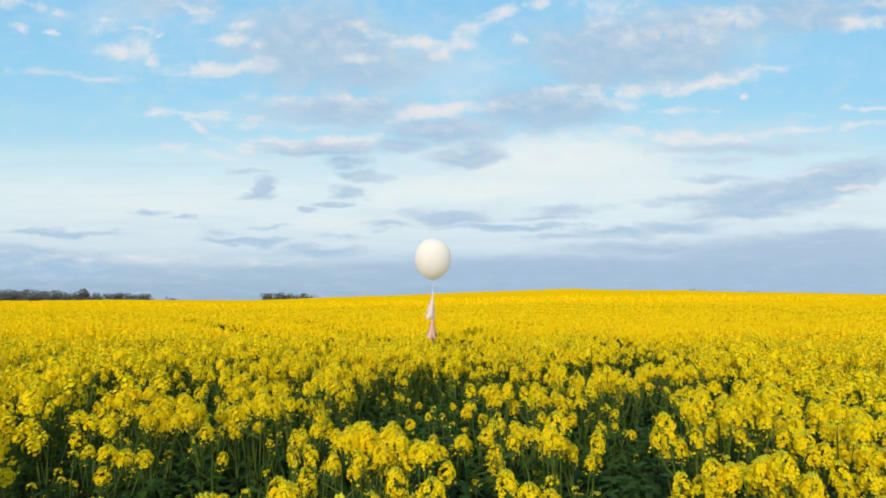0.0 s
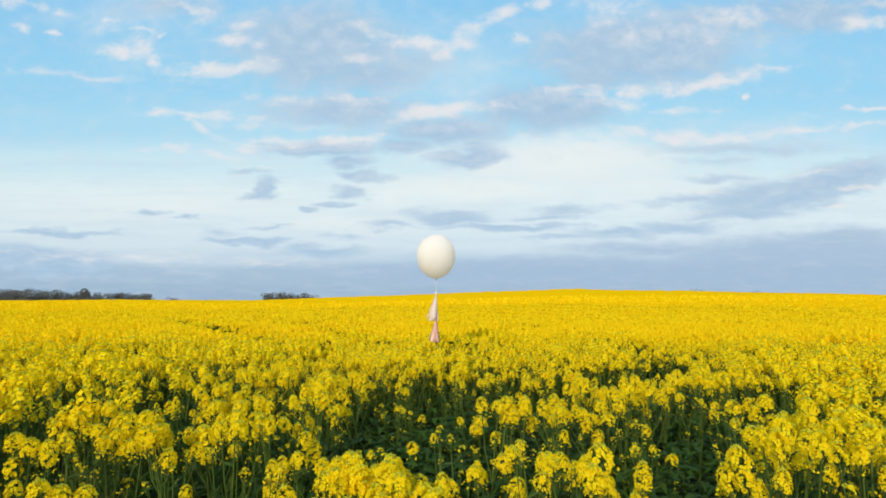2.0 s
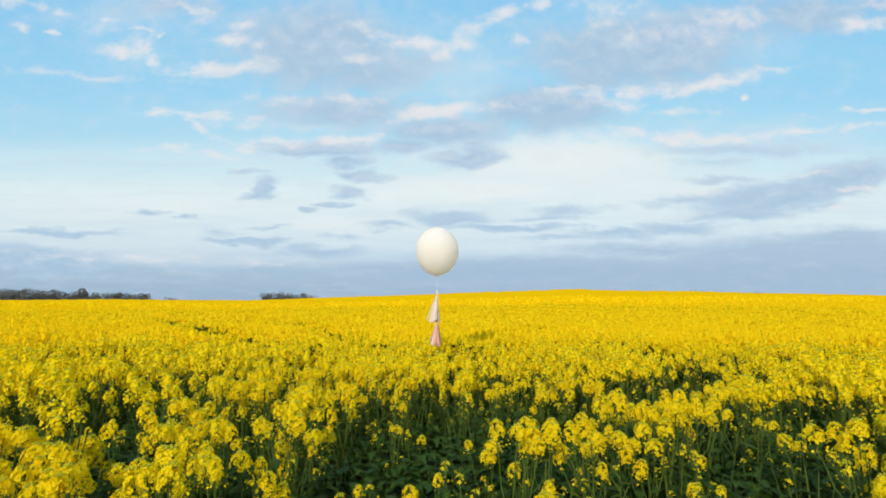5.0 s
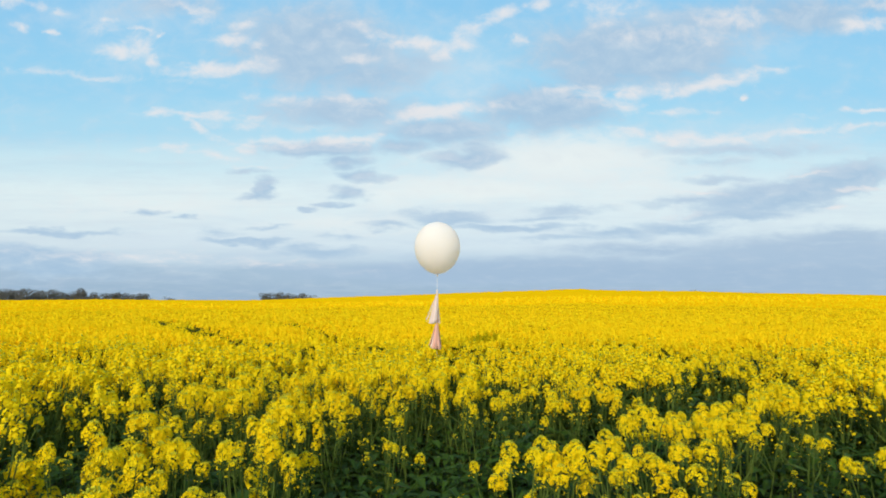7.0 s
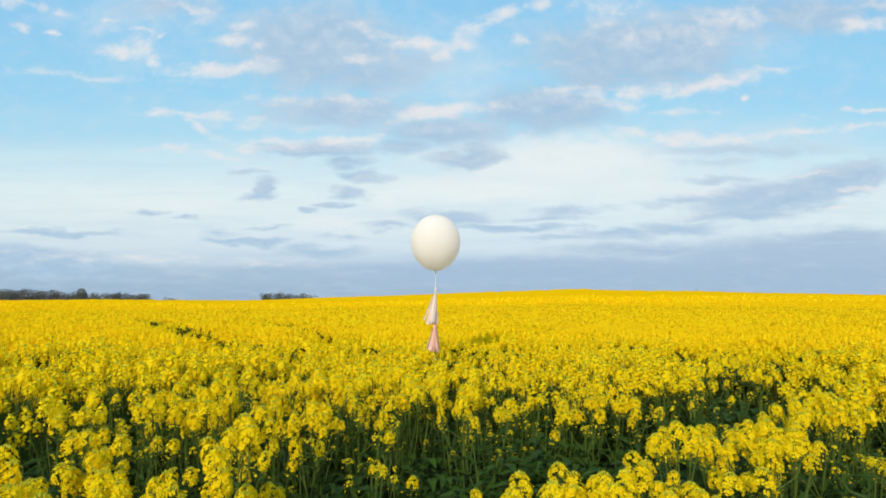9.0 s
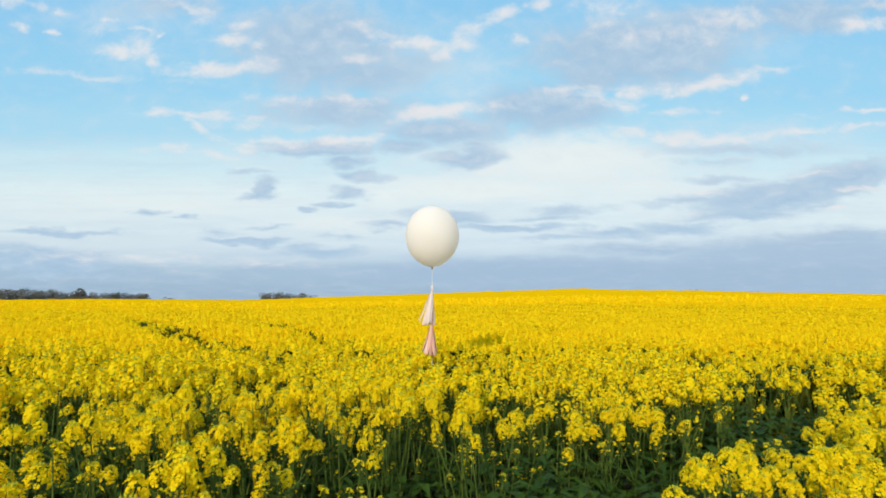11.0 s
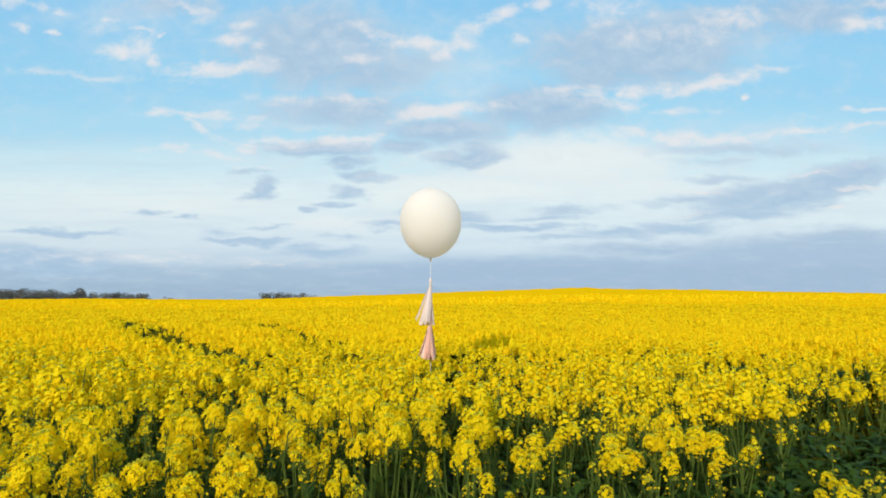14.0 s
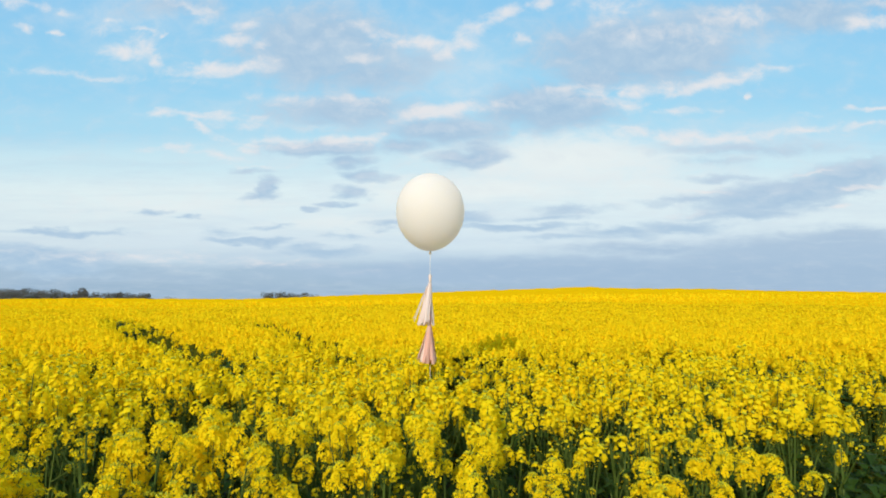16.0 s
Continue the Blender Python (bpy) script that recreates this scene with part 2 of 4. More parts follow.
nishita = wt.nodes.new("ShaderNodeTexSky")
nishita.sky_type, nishita.sun_disc = "NISHITA", False
nishita.sun_elevation, nishita.sun_rotation = SUN_EL, SUN_AZ
nishita.air_density, nishita.dust_density, nishita.ozone_density = 1.0, 1.5, 2.0
blue = wnode("ShaderNodeVectorMath", op="SCALE", inputs={0: nishita.outputs[0]})
blue.inputs["Scale"].default_value = 0.12
spread = wmath("MINIMUM", wmath("DIVIDE", wmath("SQRT", wmath("MULTIPLY_ADD", wx, wx, wmath("MULTIPLY", wy, wy))), ahead), 1.3)
up = wmath("DIVIDE", wmath("MULTIPLY", elevation, spread), 40.0, clamp=True)
haze = wramp(up, [(0.0, (0.33, 0.485, 0.655)), (0.075, (0.38, 0.535, 0.70)), (0.105, (0.57, 0.71, 0.825)), (0.145, (0.69, 0.81, 0.88)), (0.20, (0.75, 0.87, 0.905)), (0.28, (0.79, 0.92, 0.93)), (0.36, (0.64, 0.86, 0.93)), (0.45, (0.42, 0.75, 0.93)), (0.56, (0.33, 0.69, 0.93)), (0.80, (0.27, 0.62, 0.92)), (1.0, (0.22, 0.52, 0.86))])
base = wmix(0.9, blue.outputs[0], haze)
veil = wmath("MULTIPLY", wmath("SUBTRACT", wnoise(flat, 0.6, 7.0, 0.62, 0.4).outputs["Fac"], 0.50), 3.0, clamp=True)
base = wmix(wmath("MULTIPLY", veil, 0.45), base, (0.70, 0.83, 0.92))
base = wmix(wmath("MULTIPLY", wmath("MULTIPLY", streaks, low_sky), 0.16), base, (0.38, 0.51, 0.71))
body = wmix(wmath("MULTIPLY_ADD", billow, 1.5, 0.45, clamp=True), (0.35, 0.52, 0.71), (0.505, 0.655, 0.785))
body = wmix(wmath("MULTIPLY", edge, 0.18), body, (0.80, 0.80, 0.83))
base = wmix(wmath("MULTIPLY", smooth(mist, 0.0, 0.7), 0.75), base, (0.70, 0.80, 0.865))
base = wmix(wmath("MULTIPLY", smooth(pale, 0.0, 0.75), 0.85), base, (0.845, 0.905, 0.895))
base = wmix(wmath("MULTIPLY", smooth(bank, 0.0, 0.5), 0.85), base, (0.375, 0.52, 0.69))
clouded = wmix(wmath("MULTIPLY", cover_all, 0.92), base, body)
clouded = wmix(wmath("MULTIPLY", bright, 0.84), clouded, (0.83, 0.815, 0.825))
back = wnode("ShaderNodeBackground", inputs={0: clouded, 1: 1.0})
wnode("ShaderNodeOutputWorld", inputs={0: back.outputs[0]})

# ---- materials ----


def material(name, build):
    m = bpy.data.materials.new(name)
    m.use_nodes = True
    t = m.node_tree
    t.nodes.clear()

    def node(kind, **inputs):
        n = t.nodes.new(kind)
        for slot, v in inputs.items():
            slot = slot.replace("_", " ")
            slot = int(slot[1:]) if slot[0] == "i" and slot[1:].isdigit() else slot
            if isinstance(v, bpy.types.NodeSocket):
                t.links.new(v, n.inputs[slot])
            else:
                n.inputs[slot].default_value = (*v, 1) if isinstance(v, tuple) and len(v) == 3 and n.inputs[slot].type == "RGBA" else v
        return n

    def mix(fac, a, b):
        n = t.nodes.new("ShaderNodeMix")
        n.data_type = "RGBA"
        for slot, v in ((0, fac), (6, a), (7, b)):
            if isinstance(v, bpy.types.NodeSocket):
                t.links.new(v, n.inputs[slot])
            else:
                n.inputs[slot].default_value = (*v, 1) if isinstance(v, tuple) else v
        return n.outputs[2]

    def calc(op, a, b=0.0, c=0.0, clamp=False):
        n = node("ShaderNodeMath", i0=a, i1=b, i2=c)
        n.operation, n.use_clamp = op, clamp
        return n.outputs[0]

    shader = build(node, mix, calc)
    node("ShaderNodeOutputMaterial", Surface=shader)
    return m


def thin(node, colour, rough, through_share, through_colour, spec=0.3):
    """A thin sheet that lets some light through, as petals, leaves and tissue do."""
    face = node("ShaderNodeBsdfPrincipled", Base_Color=colour, Roughness=rough, Specular_IOR_Level=spec)
    glow = node("ShaderNodeBsdfTranslucent", Color=through_colour)
    return node("ShaderNodeMixShader", i0=through_share, i1=face.outputs[0], i2=glow.outputs[0]).outputs[0]


def petal_look(node, mix, calc):
    island = node("ShaderNodeNewGeometry").outputs["Random Per Island"]
    whole = node("ShaderNodeObjectInfo").outputs["Random"]
    place = node("ShaderNodeTexCoord").outputs["Object"]
    patch = node("ShaderNodeTexNoise", Vector=place, Scale=2.2, Detail=2.0).outputs["Fac"]
    c = mix(island, (0.91, 0.62, 0.004), (0.95, 0.765, 0.016))
    c = mix(calc("MULTIPLY", whole, 0.35), c, (0.88, 0.705, 0.016))
    c = mix(calc("MULTIPLY", patch, 0.35), c, (0.89, 0.60, 0.004))
    return thin(node, c, 0.8, 0.40, mix(0.3, c, (0.92, 0.56, 0.002)), 0.0)


def bud_look(node, mix, calc):
    island = node("ShaderNodeNewGeometry").outputs["Random Per Island"]
    c = mix(island, (0.27, 0.30, 0.025), (0.54, 0.48, 0.018))
    return node("ShaderNodeBsdfPrincipled", Base_Color=c, Roughness=0.6, Specular_IOR_Level=0.1).outputs[0]


def stem_look(node, mix, calc):
    place = node("ShaderNodeTexCoord").outputs["Object"]
    n = node("ShaderNodeTexNoise", Vector=place, Scale=9.0, Detail=3.0).outputs["Fac"]
    c = mix(n, (0.045, 0.08, 0.010), (0.105, 0.14, 0.025))
    return node("ShaderNodeBsdfPrincipled", Base_Color=c, Roughness=0.6, Specular_IOR_Level=0.12).outputs[0]


def leaf_look(node, mix, calc):
    island = node("ShaderNodeNewGeometry").outputs["Random Per Island"]
    place = node("ShaderNodeTexCoord").outputs["Object"]
    n = node("ShaderNodeTexNoise", Vector=place, Scale=30.0, Detail=3.0).outputs["Fac"]
    c = mix(island, (0.014, 0.037, 0.003), (0.038, 0.078, 0.006))
    c = mix(calc("MULTIPLY", n, 0.5), c, (0.048, 0.085, 0.010))
    return thin(node, c, 0.55, 0.18, (0.05, 0.12, 0.012), 0.12)


def soil_look(node, mix, calc):
    place = node("ShaderNodeTexCoord").outputs["Object"]
    n = node("ShaderNodeTexNoise", Vector=place, Scale=3.0, Detail=8.0, Roughness=0.7).outputs["Fac"]
    big = node("ShaderNodeTexNoise", Vector=place, Scale=0.08, Detail=3.0).outputs["Fac"]
    c = mix(n, (0.012, 0.012, 0.006), (0.032, 0.030, 0.015))
    c = mix(calc("MULTIPLY", big, 0.5), c, (0.02, 0.03, 0.01))
    bump = node("ShaderNodeBump", Strength=0.6, Distance=0.03, Height=n)
    return node("ShaderNodeBsdfPrincipled", Base_Color=c, Roughness=0.95, Normal=bump.outputs[0]).outputs[0]


def canopy_look(node, mix, calc):
    place = node("ShaderNodeTexCoord").outputs["Object"]
    fine = node("ShaderNodeTexNoise", Vector=place, Scale=7.0, Detail=4.0, Roughness=0.65).outputs["Fac"]
    wide = node("ShaderNodeTexNoise", Vector=place, Scale=0.35, Detail=4.0, Roughness=0.6).outputs["Fac"]
    c = mix(fine, (0.86, 0.455, 0.002), (0.90, 0.50, 0.003))
    gaps = calc("MULTIPLY", calc("SUBTRACT", calc("MULTIPLY_ADD", fine, 0.7, calc("MULTIPLY", wide, 0.5)), 0.70), 6.0, clamp=True)
    c = mix(calc("MULTIPLY", gaps, 0.40), c, (0.34, 0.24, 0.010))
    bump = node("ShaderNodeBump", Strength=0.5, Distance=0.06, Height=fine)
    return node("ShaderNodeBsdfPrincipled", Base_Color=c, Roughness=0.9, Specular_IOR_Level=0.0, Normal=bump.outputs[0]).outputs[0]


def shaded_undergrowth_look(node, mix, calc):
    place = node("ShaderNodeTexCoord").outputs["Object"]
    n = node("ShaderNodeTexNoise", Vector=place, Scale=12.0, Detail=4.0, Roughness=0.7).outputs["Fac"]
    # dark olive: the shade between stems and leaves is put into this colour
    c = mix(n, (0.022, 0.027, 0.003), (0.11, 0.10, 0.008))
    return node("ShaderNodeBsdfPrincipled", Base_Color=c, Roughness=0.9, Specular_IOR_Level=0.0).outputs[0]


def latex_look(node, mix, calc):
    place = node("ShaderNodeTexCoord").outputs["Object"]
    n = node("ShaderNodeTexNoise", Vector=place, Scale=4.0, Detail=3.0).outputs["Fac"]
    c = mix(n, (0.985, 0.91, 0.86), (0.99, 0.93, 0.885))
    return thin(node, c, 0.6, 0.56, (0.998, 0.955, 0.905), 0.08)


def tissue_look(light, dark):
    def build(node, mix, calc):
        island = node("ShaderNodeNewGeometry").outputs["Random Per Island"]
        place = node("ShaderNodeTexCoord").outputs["Object"]
        n = node("ShaderNodeTexNoise", Vector=place, Scale=40.0, Detail=4.0).outputs["Fac"]
        c = mix(calc("MULTIPLY_ADD", n, 0.5, calc("MULTIPLY", island, 0.5)), dark, light)
        bump = node("ShaderNodeBump", Strength=0.4, Distance=0.004, Height=n)
        face = node("ShaderNodeBsdfPrincipled", Base_Color=c, Roughness=0.8, Normal=bump.outputs[0])
        glow = node("ShaderNodeBsdfTranslucent", Color=c)
        return node("ShaderNodeMixShader", i0=0.35, i1=face.outputs[0], i2=glow.outputs[0]).outputs[0]
    return build


def ribbon_look(node, mix, calc):
    return node("ShaderNodeBsdfPrincipled", Base_Color=(0.80, 0.76, 0.70), Roughness=0.4).outputs[0]


def bark_look(node, mix, calc):
    place = node("ShaderNodeTexCoord").outputs["Object"]
    n = node("ShaderNodeTexNoise", Vector=place, Scale=6.0, Detail=5.0).outputs["Fac"]
    return node("ShaderNodeBsdfPrincipled", Base_Color=mix(n, (0.05, 0.04, 0.03), (0.14, 0.11, 0.085)), Roughness=0.9).outputs[0]


def crown_look(node, mix, calc):
    island = node("ShaderNodeNewGeometry").outputs["Random Per Island"]
    whole = node("ShaderNodeObjectInfo").outputs["Random"]
    # grey-brown twigs, lightened: the haze of distance is put into their colour
    c = mix(island, (0.085, 0.08, 0.066), (0.145, 0.132, 0.105))
    c = mix(calc("MULTIPLY", whole, 0.5), c, (0.10, 0.10, 0.08))
    return node("ShaderNodeBsdfPrincipled", Base_Color=c, Roughness=0.8).outputs[0]


PETAL = material("petal", petal_look)
BUD = material("bud", bud_look)
STEM = material("stem", stem_look)
LEAF = material("leaf", leaf_look)
SOIL = material("soil", soil_look)
CANOPY = material("canopy", canopy_look)
SHADED_UNDERGROWTH = material("shaded_undergrowth", shaded_undergrowth_look)
# bloom below the heads; warm light bounced off petals is painted in as orange
UNDERBLOOM = material("underbloom", lambda node, mix, calc: node("ShaderNodeBsdfPrincipled", Roughness=0.9, Specular_IOR_Level=0.0, Base_Color=mix(
    node("ShaderNodeTexNoise", Vector=node("ShaderNodeTexCoord").outputs["Object"], Scale=5.0, Detail=5.0, Roughness=0.7).outputs["Fac"], (0.46, 0.25, 0.003), (0.88, 0.53, 0.004))).outputs[0])
LATEX = material("latex", latex_look)
CREAM = material("cream_tissue", tissue_look((0.94, 0.83, 0.77), (0.86, 0.70, 0.64)))
BLUSH = material("blush_tissue", tissue_look((0.90, 0.58, 0.46), (0.80, 0.47, 0.37)))
RIBBON = material("ribbon", ribbon_look)
BARK = material("bark", bark_look)
CROWN = material("crown", crown_look)
CROP = [PETAL, BUD, STEM, LEAF]   # slots of every crop mesh
P, B, S, L = 0, 1, 2, 3

# ---- lie of the land ----
CROP_HEIGHT = 1.3
CREST = 62.0
RISE_AZ = [-0.75, -0.672, -0.569, -0.467, -0.344, -0.288, -0.189, -0.046, 0.1, 0.171, 0.227, 0.28, 0.409, 0.518, 0.674, 0.75]
RISE = [0.43, 0.43, 0.5, 0.48, 0.43, 0.55, 0.78, 1.1, 1.45, 1.6, 1.72, 1.58, 1.47, 1.27, 1.02, 1.02]


def ease(a):
    a = np.clip(a, 0, 1)
    return a * a * (3 - 2 * a)


def ground_z(x, y):
    r, az = np.hypot(x, y), np.arctan2(x, y)
    rise = np.interp(az, RISE_AZ, RISE) * ease((r - 20) / (CREST - 20))
    past = ease((r - CREST) / 130)
    return rise * (1 - past) - 1.6 * past - 0.016 * np.maximum(r - 420, 0)


# openings in the crop, from near to far: middle x, y, half sizes, turn in degrees, strength
FOOT_GAPS = [
    (-1.71, 2.32, 0.19, 0.39, 37, 0.8), (0.27, 2.38, 0.10, 0.43, -7, 0.5), (-1.45, 2.41, 0.45, 0.50, 32, 0.8), (0.99, 2.89, 0.13, 0.80, -19, 1),
    (-1.17, 3.00, 0.18, 0.42, 22, 0.7), (-1.25, 3.05, 0.16, 0.33, 29, 0.85), (0.26, 3.17, 0.11, 0.74, -5, 0.45), (-0.93, 3.20, 0.15, 0.37, 21, 0.75),
    (-1.70, 3.22, 0.22, 0.33, 35, 0.6), (1.39, 3.86, 0.22, 0.80, -20, 0.95), (0.87, 3.94, 0.21, 0.57, -17, 0.8), (0.96, 3.98, 0.19, 0.36, -26, 0.6),
    (1.11, 4.00, 0.21, 0.71, -16, 0.8), (1.43, 4.07, 0.22, 0.80, -25, 1),
]
NEAR_GAPS = [
    (-0.67, 4.17, 0.12, 0.26, 16, 0.7), (1.52, 4.25, 0.34, 0.55, -33, 0.9), (1.22, 4.27, 0.16, 0.34, -32, 0.6), (-0.45, 4.46, 0.31, 0.80, 6, 0.8),
    (-0.24, 4.88, 0.31, 0.70, 3, 0.9), (-1.51, 5.09, 0.13, 0.28, 37, 0.75), (-0.51, 5.14, 0.23, 0.33, 13, 0.8), (-0.24, 5.14, 0.28, 0.80, 3, 0.75),
    (-1.48, 5.28, 0.19, 0.37, 24, 0.45), (2.69, 5.29, 0.21, 0.80, -32, 0.8), (-2.44, 5.32, 0.22, 0.52, 37, 0.75), (-0.61, 5.35, 0.19, 0.27, 16, 0.5),
    (-0.10, 5.37, 0.22, 0.47, 1, 0.9), (-1.29, 5.48, 0.30, 0.30, 31, 0.35),
]
MIDDLE_GAPS = [
    (-0.22, 5.49, 0.23, 0.40, 5, 0.8), (0.50, 5.53, 0.32, 0.41, -14, 0.95), (2.54, 5.67, 0.18, 0.45, -37, 0.6), (0.53, 5.68, 0.27, 0.62, -13, 1),
    (-0.36, 5.71, 0.13, 0.31, 10, 0.65), (0.65, 5.72, 0.29, 0.64, -12, 0.9), (0.74, 5.88, 0.42, 0.40, -21, 1), (0.67, 5.98, 0.26, 0.59, -10, 0.7),
    (1.19, 6.06, 0.30, 0.50, -25, 0.85), (0.48, 6.13, 0.29, 0.80, -6, 0.6), (1.52, 6.16, 0.18, 0.55, -27, 0.8), (1.68, 6.21, 0.18, 0.46, -36, 0.9),
    (1.02, 6.22, 0.36, 0.32, -29, 0.45), (-0.09, 6.34, 0.11, 0.35, 2, 0.4),
]
FAR_GAPS = [
    (-2.52, 6.34, 0.32, 0.79, 25, 0.35), (2.18, 6.89, 0.21, 0.60, -32, 0.75), (-1.52, 7.61, 0.32, 0.45, 24, 0.9), (3.13, 7.67, 0.28, 0.80, -37, 0.85),
    (3.06, 7.82, 0.29, 0.80, -33, 0.8), (2.83, 7.85, 0.28, 0.80, -27, 0.7), (0.26, 8.87, 0.26, 0.58, -4, 0.24), (0.61, 9.32, 0.21, 0.65, -7, 0.24),
    (3.18, 9.53, 0.32, 0.80, -32, 0.45), (4.06, 9.60, 0.15, 0.67, -38, 0.45), (-2.19, 9.89, 0.12, 0.67, 21, 0.31), (6.10, 10.10, 0.73, 0.60, -35, 0.45),
    (-4.19, 10.21, 0.15, 0.77, 35, 0.37), (4.28, 10.38, 0.56, 0.75, -25, 0.45),
]
LAST_GAPS = [
    (4.60, 10.71, 0.30, 0.80, -36, 0.45), (-4.88, 10.72, 0.22, 0.57, 37, 0.43), (-3.17, 10.92, 0.49, 0.70, 18, 0.37), (-2.05, 11.07, 0.25, 0.50, 17, 0.37),
    (-2.08, 11.58, 0.53, 0.75, 11, 0.37), (-2.06, 12.85, 0.33, 0.75, 13, 0.43), (-4.86, 13.44, 0.44, 0.75, 21, 0.31), (0.70, 15.77, 0.41, 0.75, -4, 0.2),
    (2.15, 15.91, 0.81, 0.75, -9, 0.18), (2.69, 16.14, 0.28, 0.75, -13, 0.35),
]
GAPS = FOOT_GAPS + NEAR_GAPS + MIDDLE_GAPS + FAR_GAPS + LAST_GAPS
LANE = [(-2.9, 11.0), (-3.7, 12.1), (-4.5, 13.1), (-7.0, 16.5), (-11.6, 23.2), (-29.6, 49.8)]
FAINT_LANE = [(-2.7, 14.5), (-4.4, 17.9), (-7.1, 21.7), (-15.4, 34.5), (-51.0, 95.0)]
# places where it stands thickest
THICK = [
    (1.67, 2.79, 0.36, 0.85, -31, 1), (-0.32, 2.19, 0.35, 0.31, 9, 0.9), (0.02, 3.08, 0.18, 0.34, -0, 0.8), (0.68, 4.46, 0.20, 0.36, -19, 1),
    (1.27, 4.99, 0.29, 0.27, -26, 0.9), (-1.39, 4.10, 0.19, 0.19, 34, 0.8), (-0.89, 4.92, 0.20, 0.21, 16, 0.6), (0.98, 4.90, 0.17, 0.15, -34, 1),
    (-1.67, 6.11, 0.49, 0.35, 31, 0.9), (-0.48, 6.35, 0.33, 0.26, 9, 0.8), (-1.08, 6.21, 0.39, 0.28, 29, 0.9), (0.26, 6.82, 0.34, 0.32, -7, 0.7),
]
CLUMPS = [(1.95, 3.3, 0.7, 0.8, 0, 0.10), (-0.25, 2.8, 0.7, 0.5, 0, 0.08), (0.65, 5.0, 0.35, 0.16, 0, 0.03), (1.3, 5.65, 0.4, 0.2, 30, 0.05), (2.2, 6.1, 0.5, 0.2, 20, 0.03), (-2.2, 6.6, 0.8, 0.6, 0, 0.05)]


def spots(rows, x, y):
    best = np.zeros_like(x)
    for cx, cy, rx, ry, turn, strong in rows:
        c, s = math.cos(radians(turn)), math.sin(radians(turn))
        u, v = ((x - cx) * c + (y - cy) * s) / rx, (-(x - cx) * s + (y - cy) * c) / ry
        best = np.maximum(best, min(1.0, 1.15 * strong) * ease(1.85 - np.hypot(u, v)))
    return best


def gap(x, y):
    """How open the crop is at a place, 0 to 1."""
    best = spots(GAPS, x, y)
    for lane, strong, half in ((LANE, 0.9, 0.36), (FAINT_LANE, 0.75, 0.3)):
        for (x0, y0), (x1, y1) in zip(lane, lane[1:]):
            dx, dy = x1 - x0, y1 - y0
            k = np.clip(((x - x0) * dx + (y - y0) * dy) / (dx * dx + dy * dy), 0, 1)
            far = np.hypot(x - x0 - k * dx, y - y0 - k * dy)
            best = np.maximum(best, strong * (1 - 0.95 * ease((y - 14) / 11)) * ease(1.7 - far / half))
    return best


def wave(x, y):
    """A soft, uneven roll, about -1 to 1."""
    return (np.sin(1.9 * x + 0.7 * y + 1.0) * np.sin(1.3 * y - 0.6 * x + 2.0) + 0.6 * np.sin(4.1 * x - 2.3 * y) * np.sin(3.7 * y + 1.1 * x + 0.5) + 0.5 * np.sin(0.5 * x + 0.3) * np.sin(0.43 * y + 1.7)) / 1.6


def crop_top(x, y):
    return CROP_HEIGHT * (1 + 0.06 * wave(x, y) - 0.16 * gap(x, y)) + spots(CLUMPS, x, y)


# ---- building ----


def mesh_of(name, verts, tris, mats, index=None, smooth=False):
    """A mesh from arrays of points and triangles."""
    me = bpy.data.meshes.new(name)
    verts, tris = np.asarray(verts, np.float32), np.asarray(tris, np.int32)
    me.vertices.add(len(verts))
    me.vertices.foreach_set("co", verts.ravel())
    me.loops.add(tris.size)
    me.loops.foreach_set("vertex_index", tris.ravel())
    me.polygons.add(len(tris))
    me.polygons.foreach_set("loop_start", np.arange(0, tris.size, 3, dtype=np.int32))
    for m in mats:
        me.materials.append(m)
    if index is not None:
        me.polygons.foreach_set("material_index", np.asarray(index, np.int32))
    me.polygons.foreach_set("use_smooth", np.full(len(tris), smooth))
    me.update(calc_edges=True)
    return me


def part(name, bm, mat, parent, label=""):
    """Links a bmesh as one mesh object under a thing or a part."""
    me = bpy.data.meshes.new(name)
    bm.to_mesh(me)
    bm.free()
    me.materials.append(mat)
    for p in me.polygons:
        p.use_smooth = True
    ob = new(name, me)
    ob.parent = parent
    return tagged(ob, label)


def join(pieces):
    """Joins (points, triangles, slots) into one."""
    vs, ts, ms, n = [], [], [], 0
    for v, t, m in pieces:
        vs.append(v)
        ts.append(np.asarray(t) + n)
        ms.append(np.broadcast_to(m, len(t)))
        n += len(v)
    return np.concatenate(vs), np.concatenate(ts), np.concatenate(ms)


def scatter(piece, x, y, z, turn, size, high, lean_x=None, lean_y=None):
    """Many copies of one piece as one set of points and triangles."""
    v, t, m = piece
    n = len(x)
    c, s = np.cos(turn)[:, None], np.sin(turn)[:, None]
    px, py, pz = (v[None, :, k] for k in range(3))
    pz = pz * high[:, None]
    wx = (px * c - py * s) * size[:, None] + x[:, None]
    wy = (px * s + py * c) * size[:, None] + y[:, None]
    if lean_x is not None:
        wx, wy = wx + pz * lean_x[:, None], wy + pz * lean_y[:, None]
    pts = np.stack([wx, wy, pz + z[:, None]], -1).reshape(-1, 3)
    tri = (t[None] + (np.arange(n) * len(v))[:, None, None]).reshape(-1, 3)
    return pts, tri, np.tile(m, n)


def unit(a):
    a = np.asarray(a, float)
    return a / np.linalg.norm(a)


def frame_of(axis):
    axis = unit(axis)
    side = unit(np.cross(axis, (0.3, 0.9, 0.2) if abs(axis[2]) > 0.9 else (0, 0, 1)))
    return side, np.cross(axis, side), axis


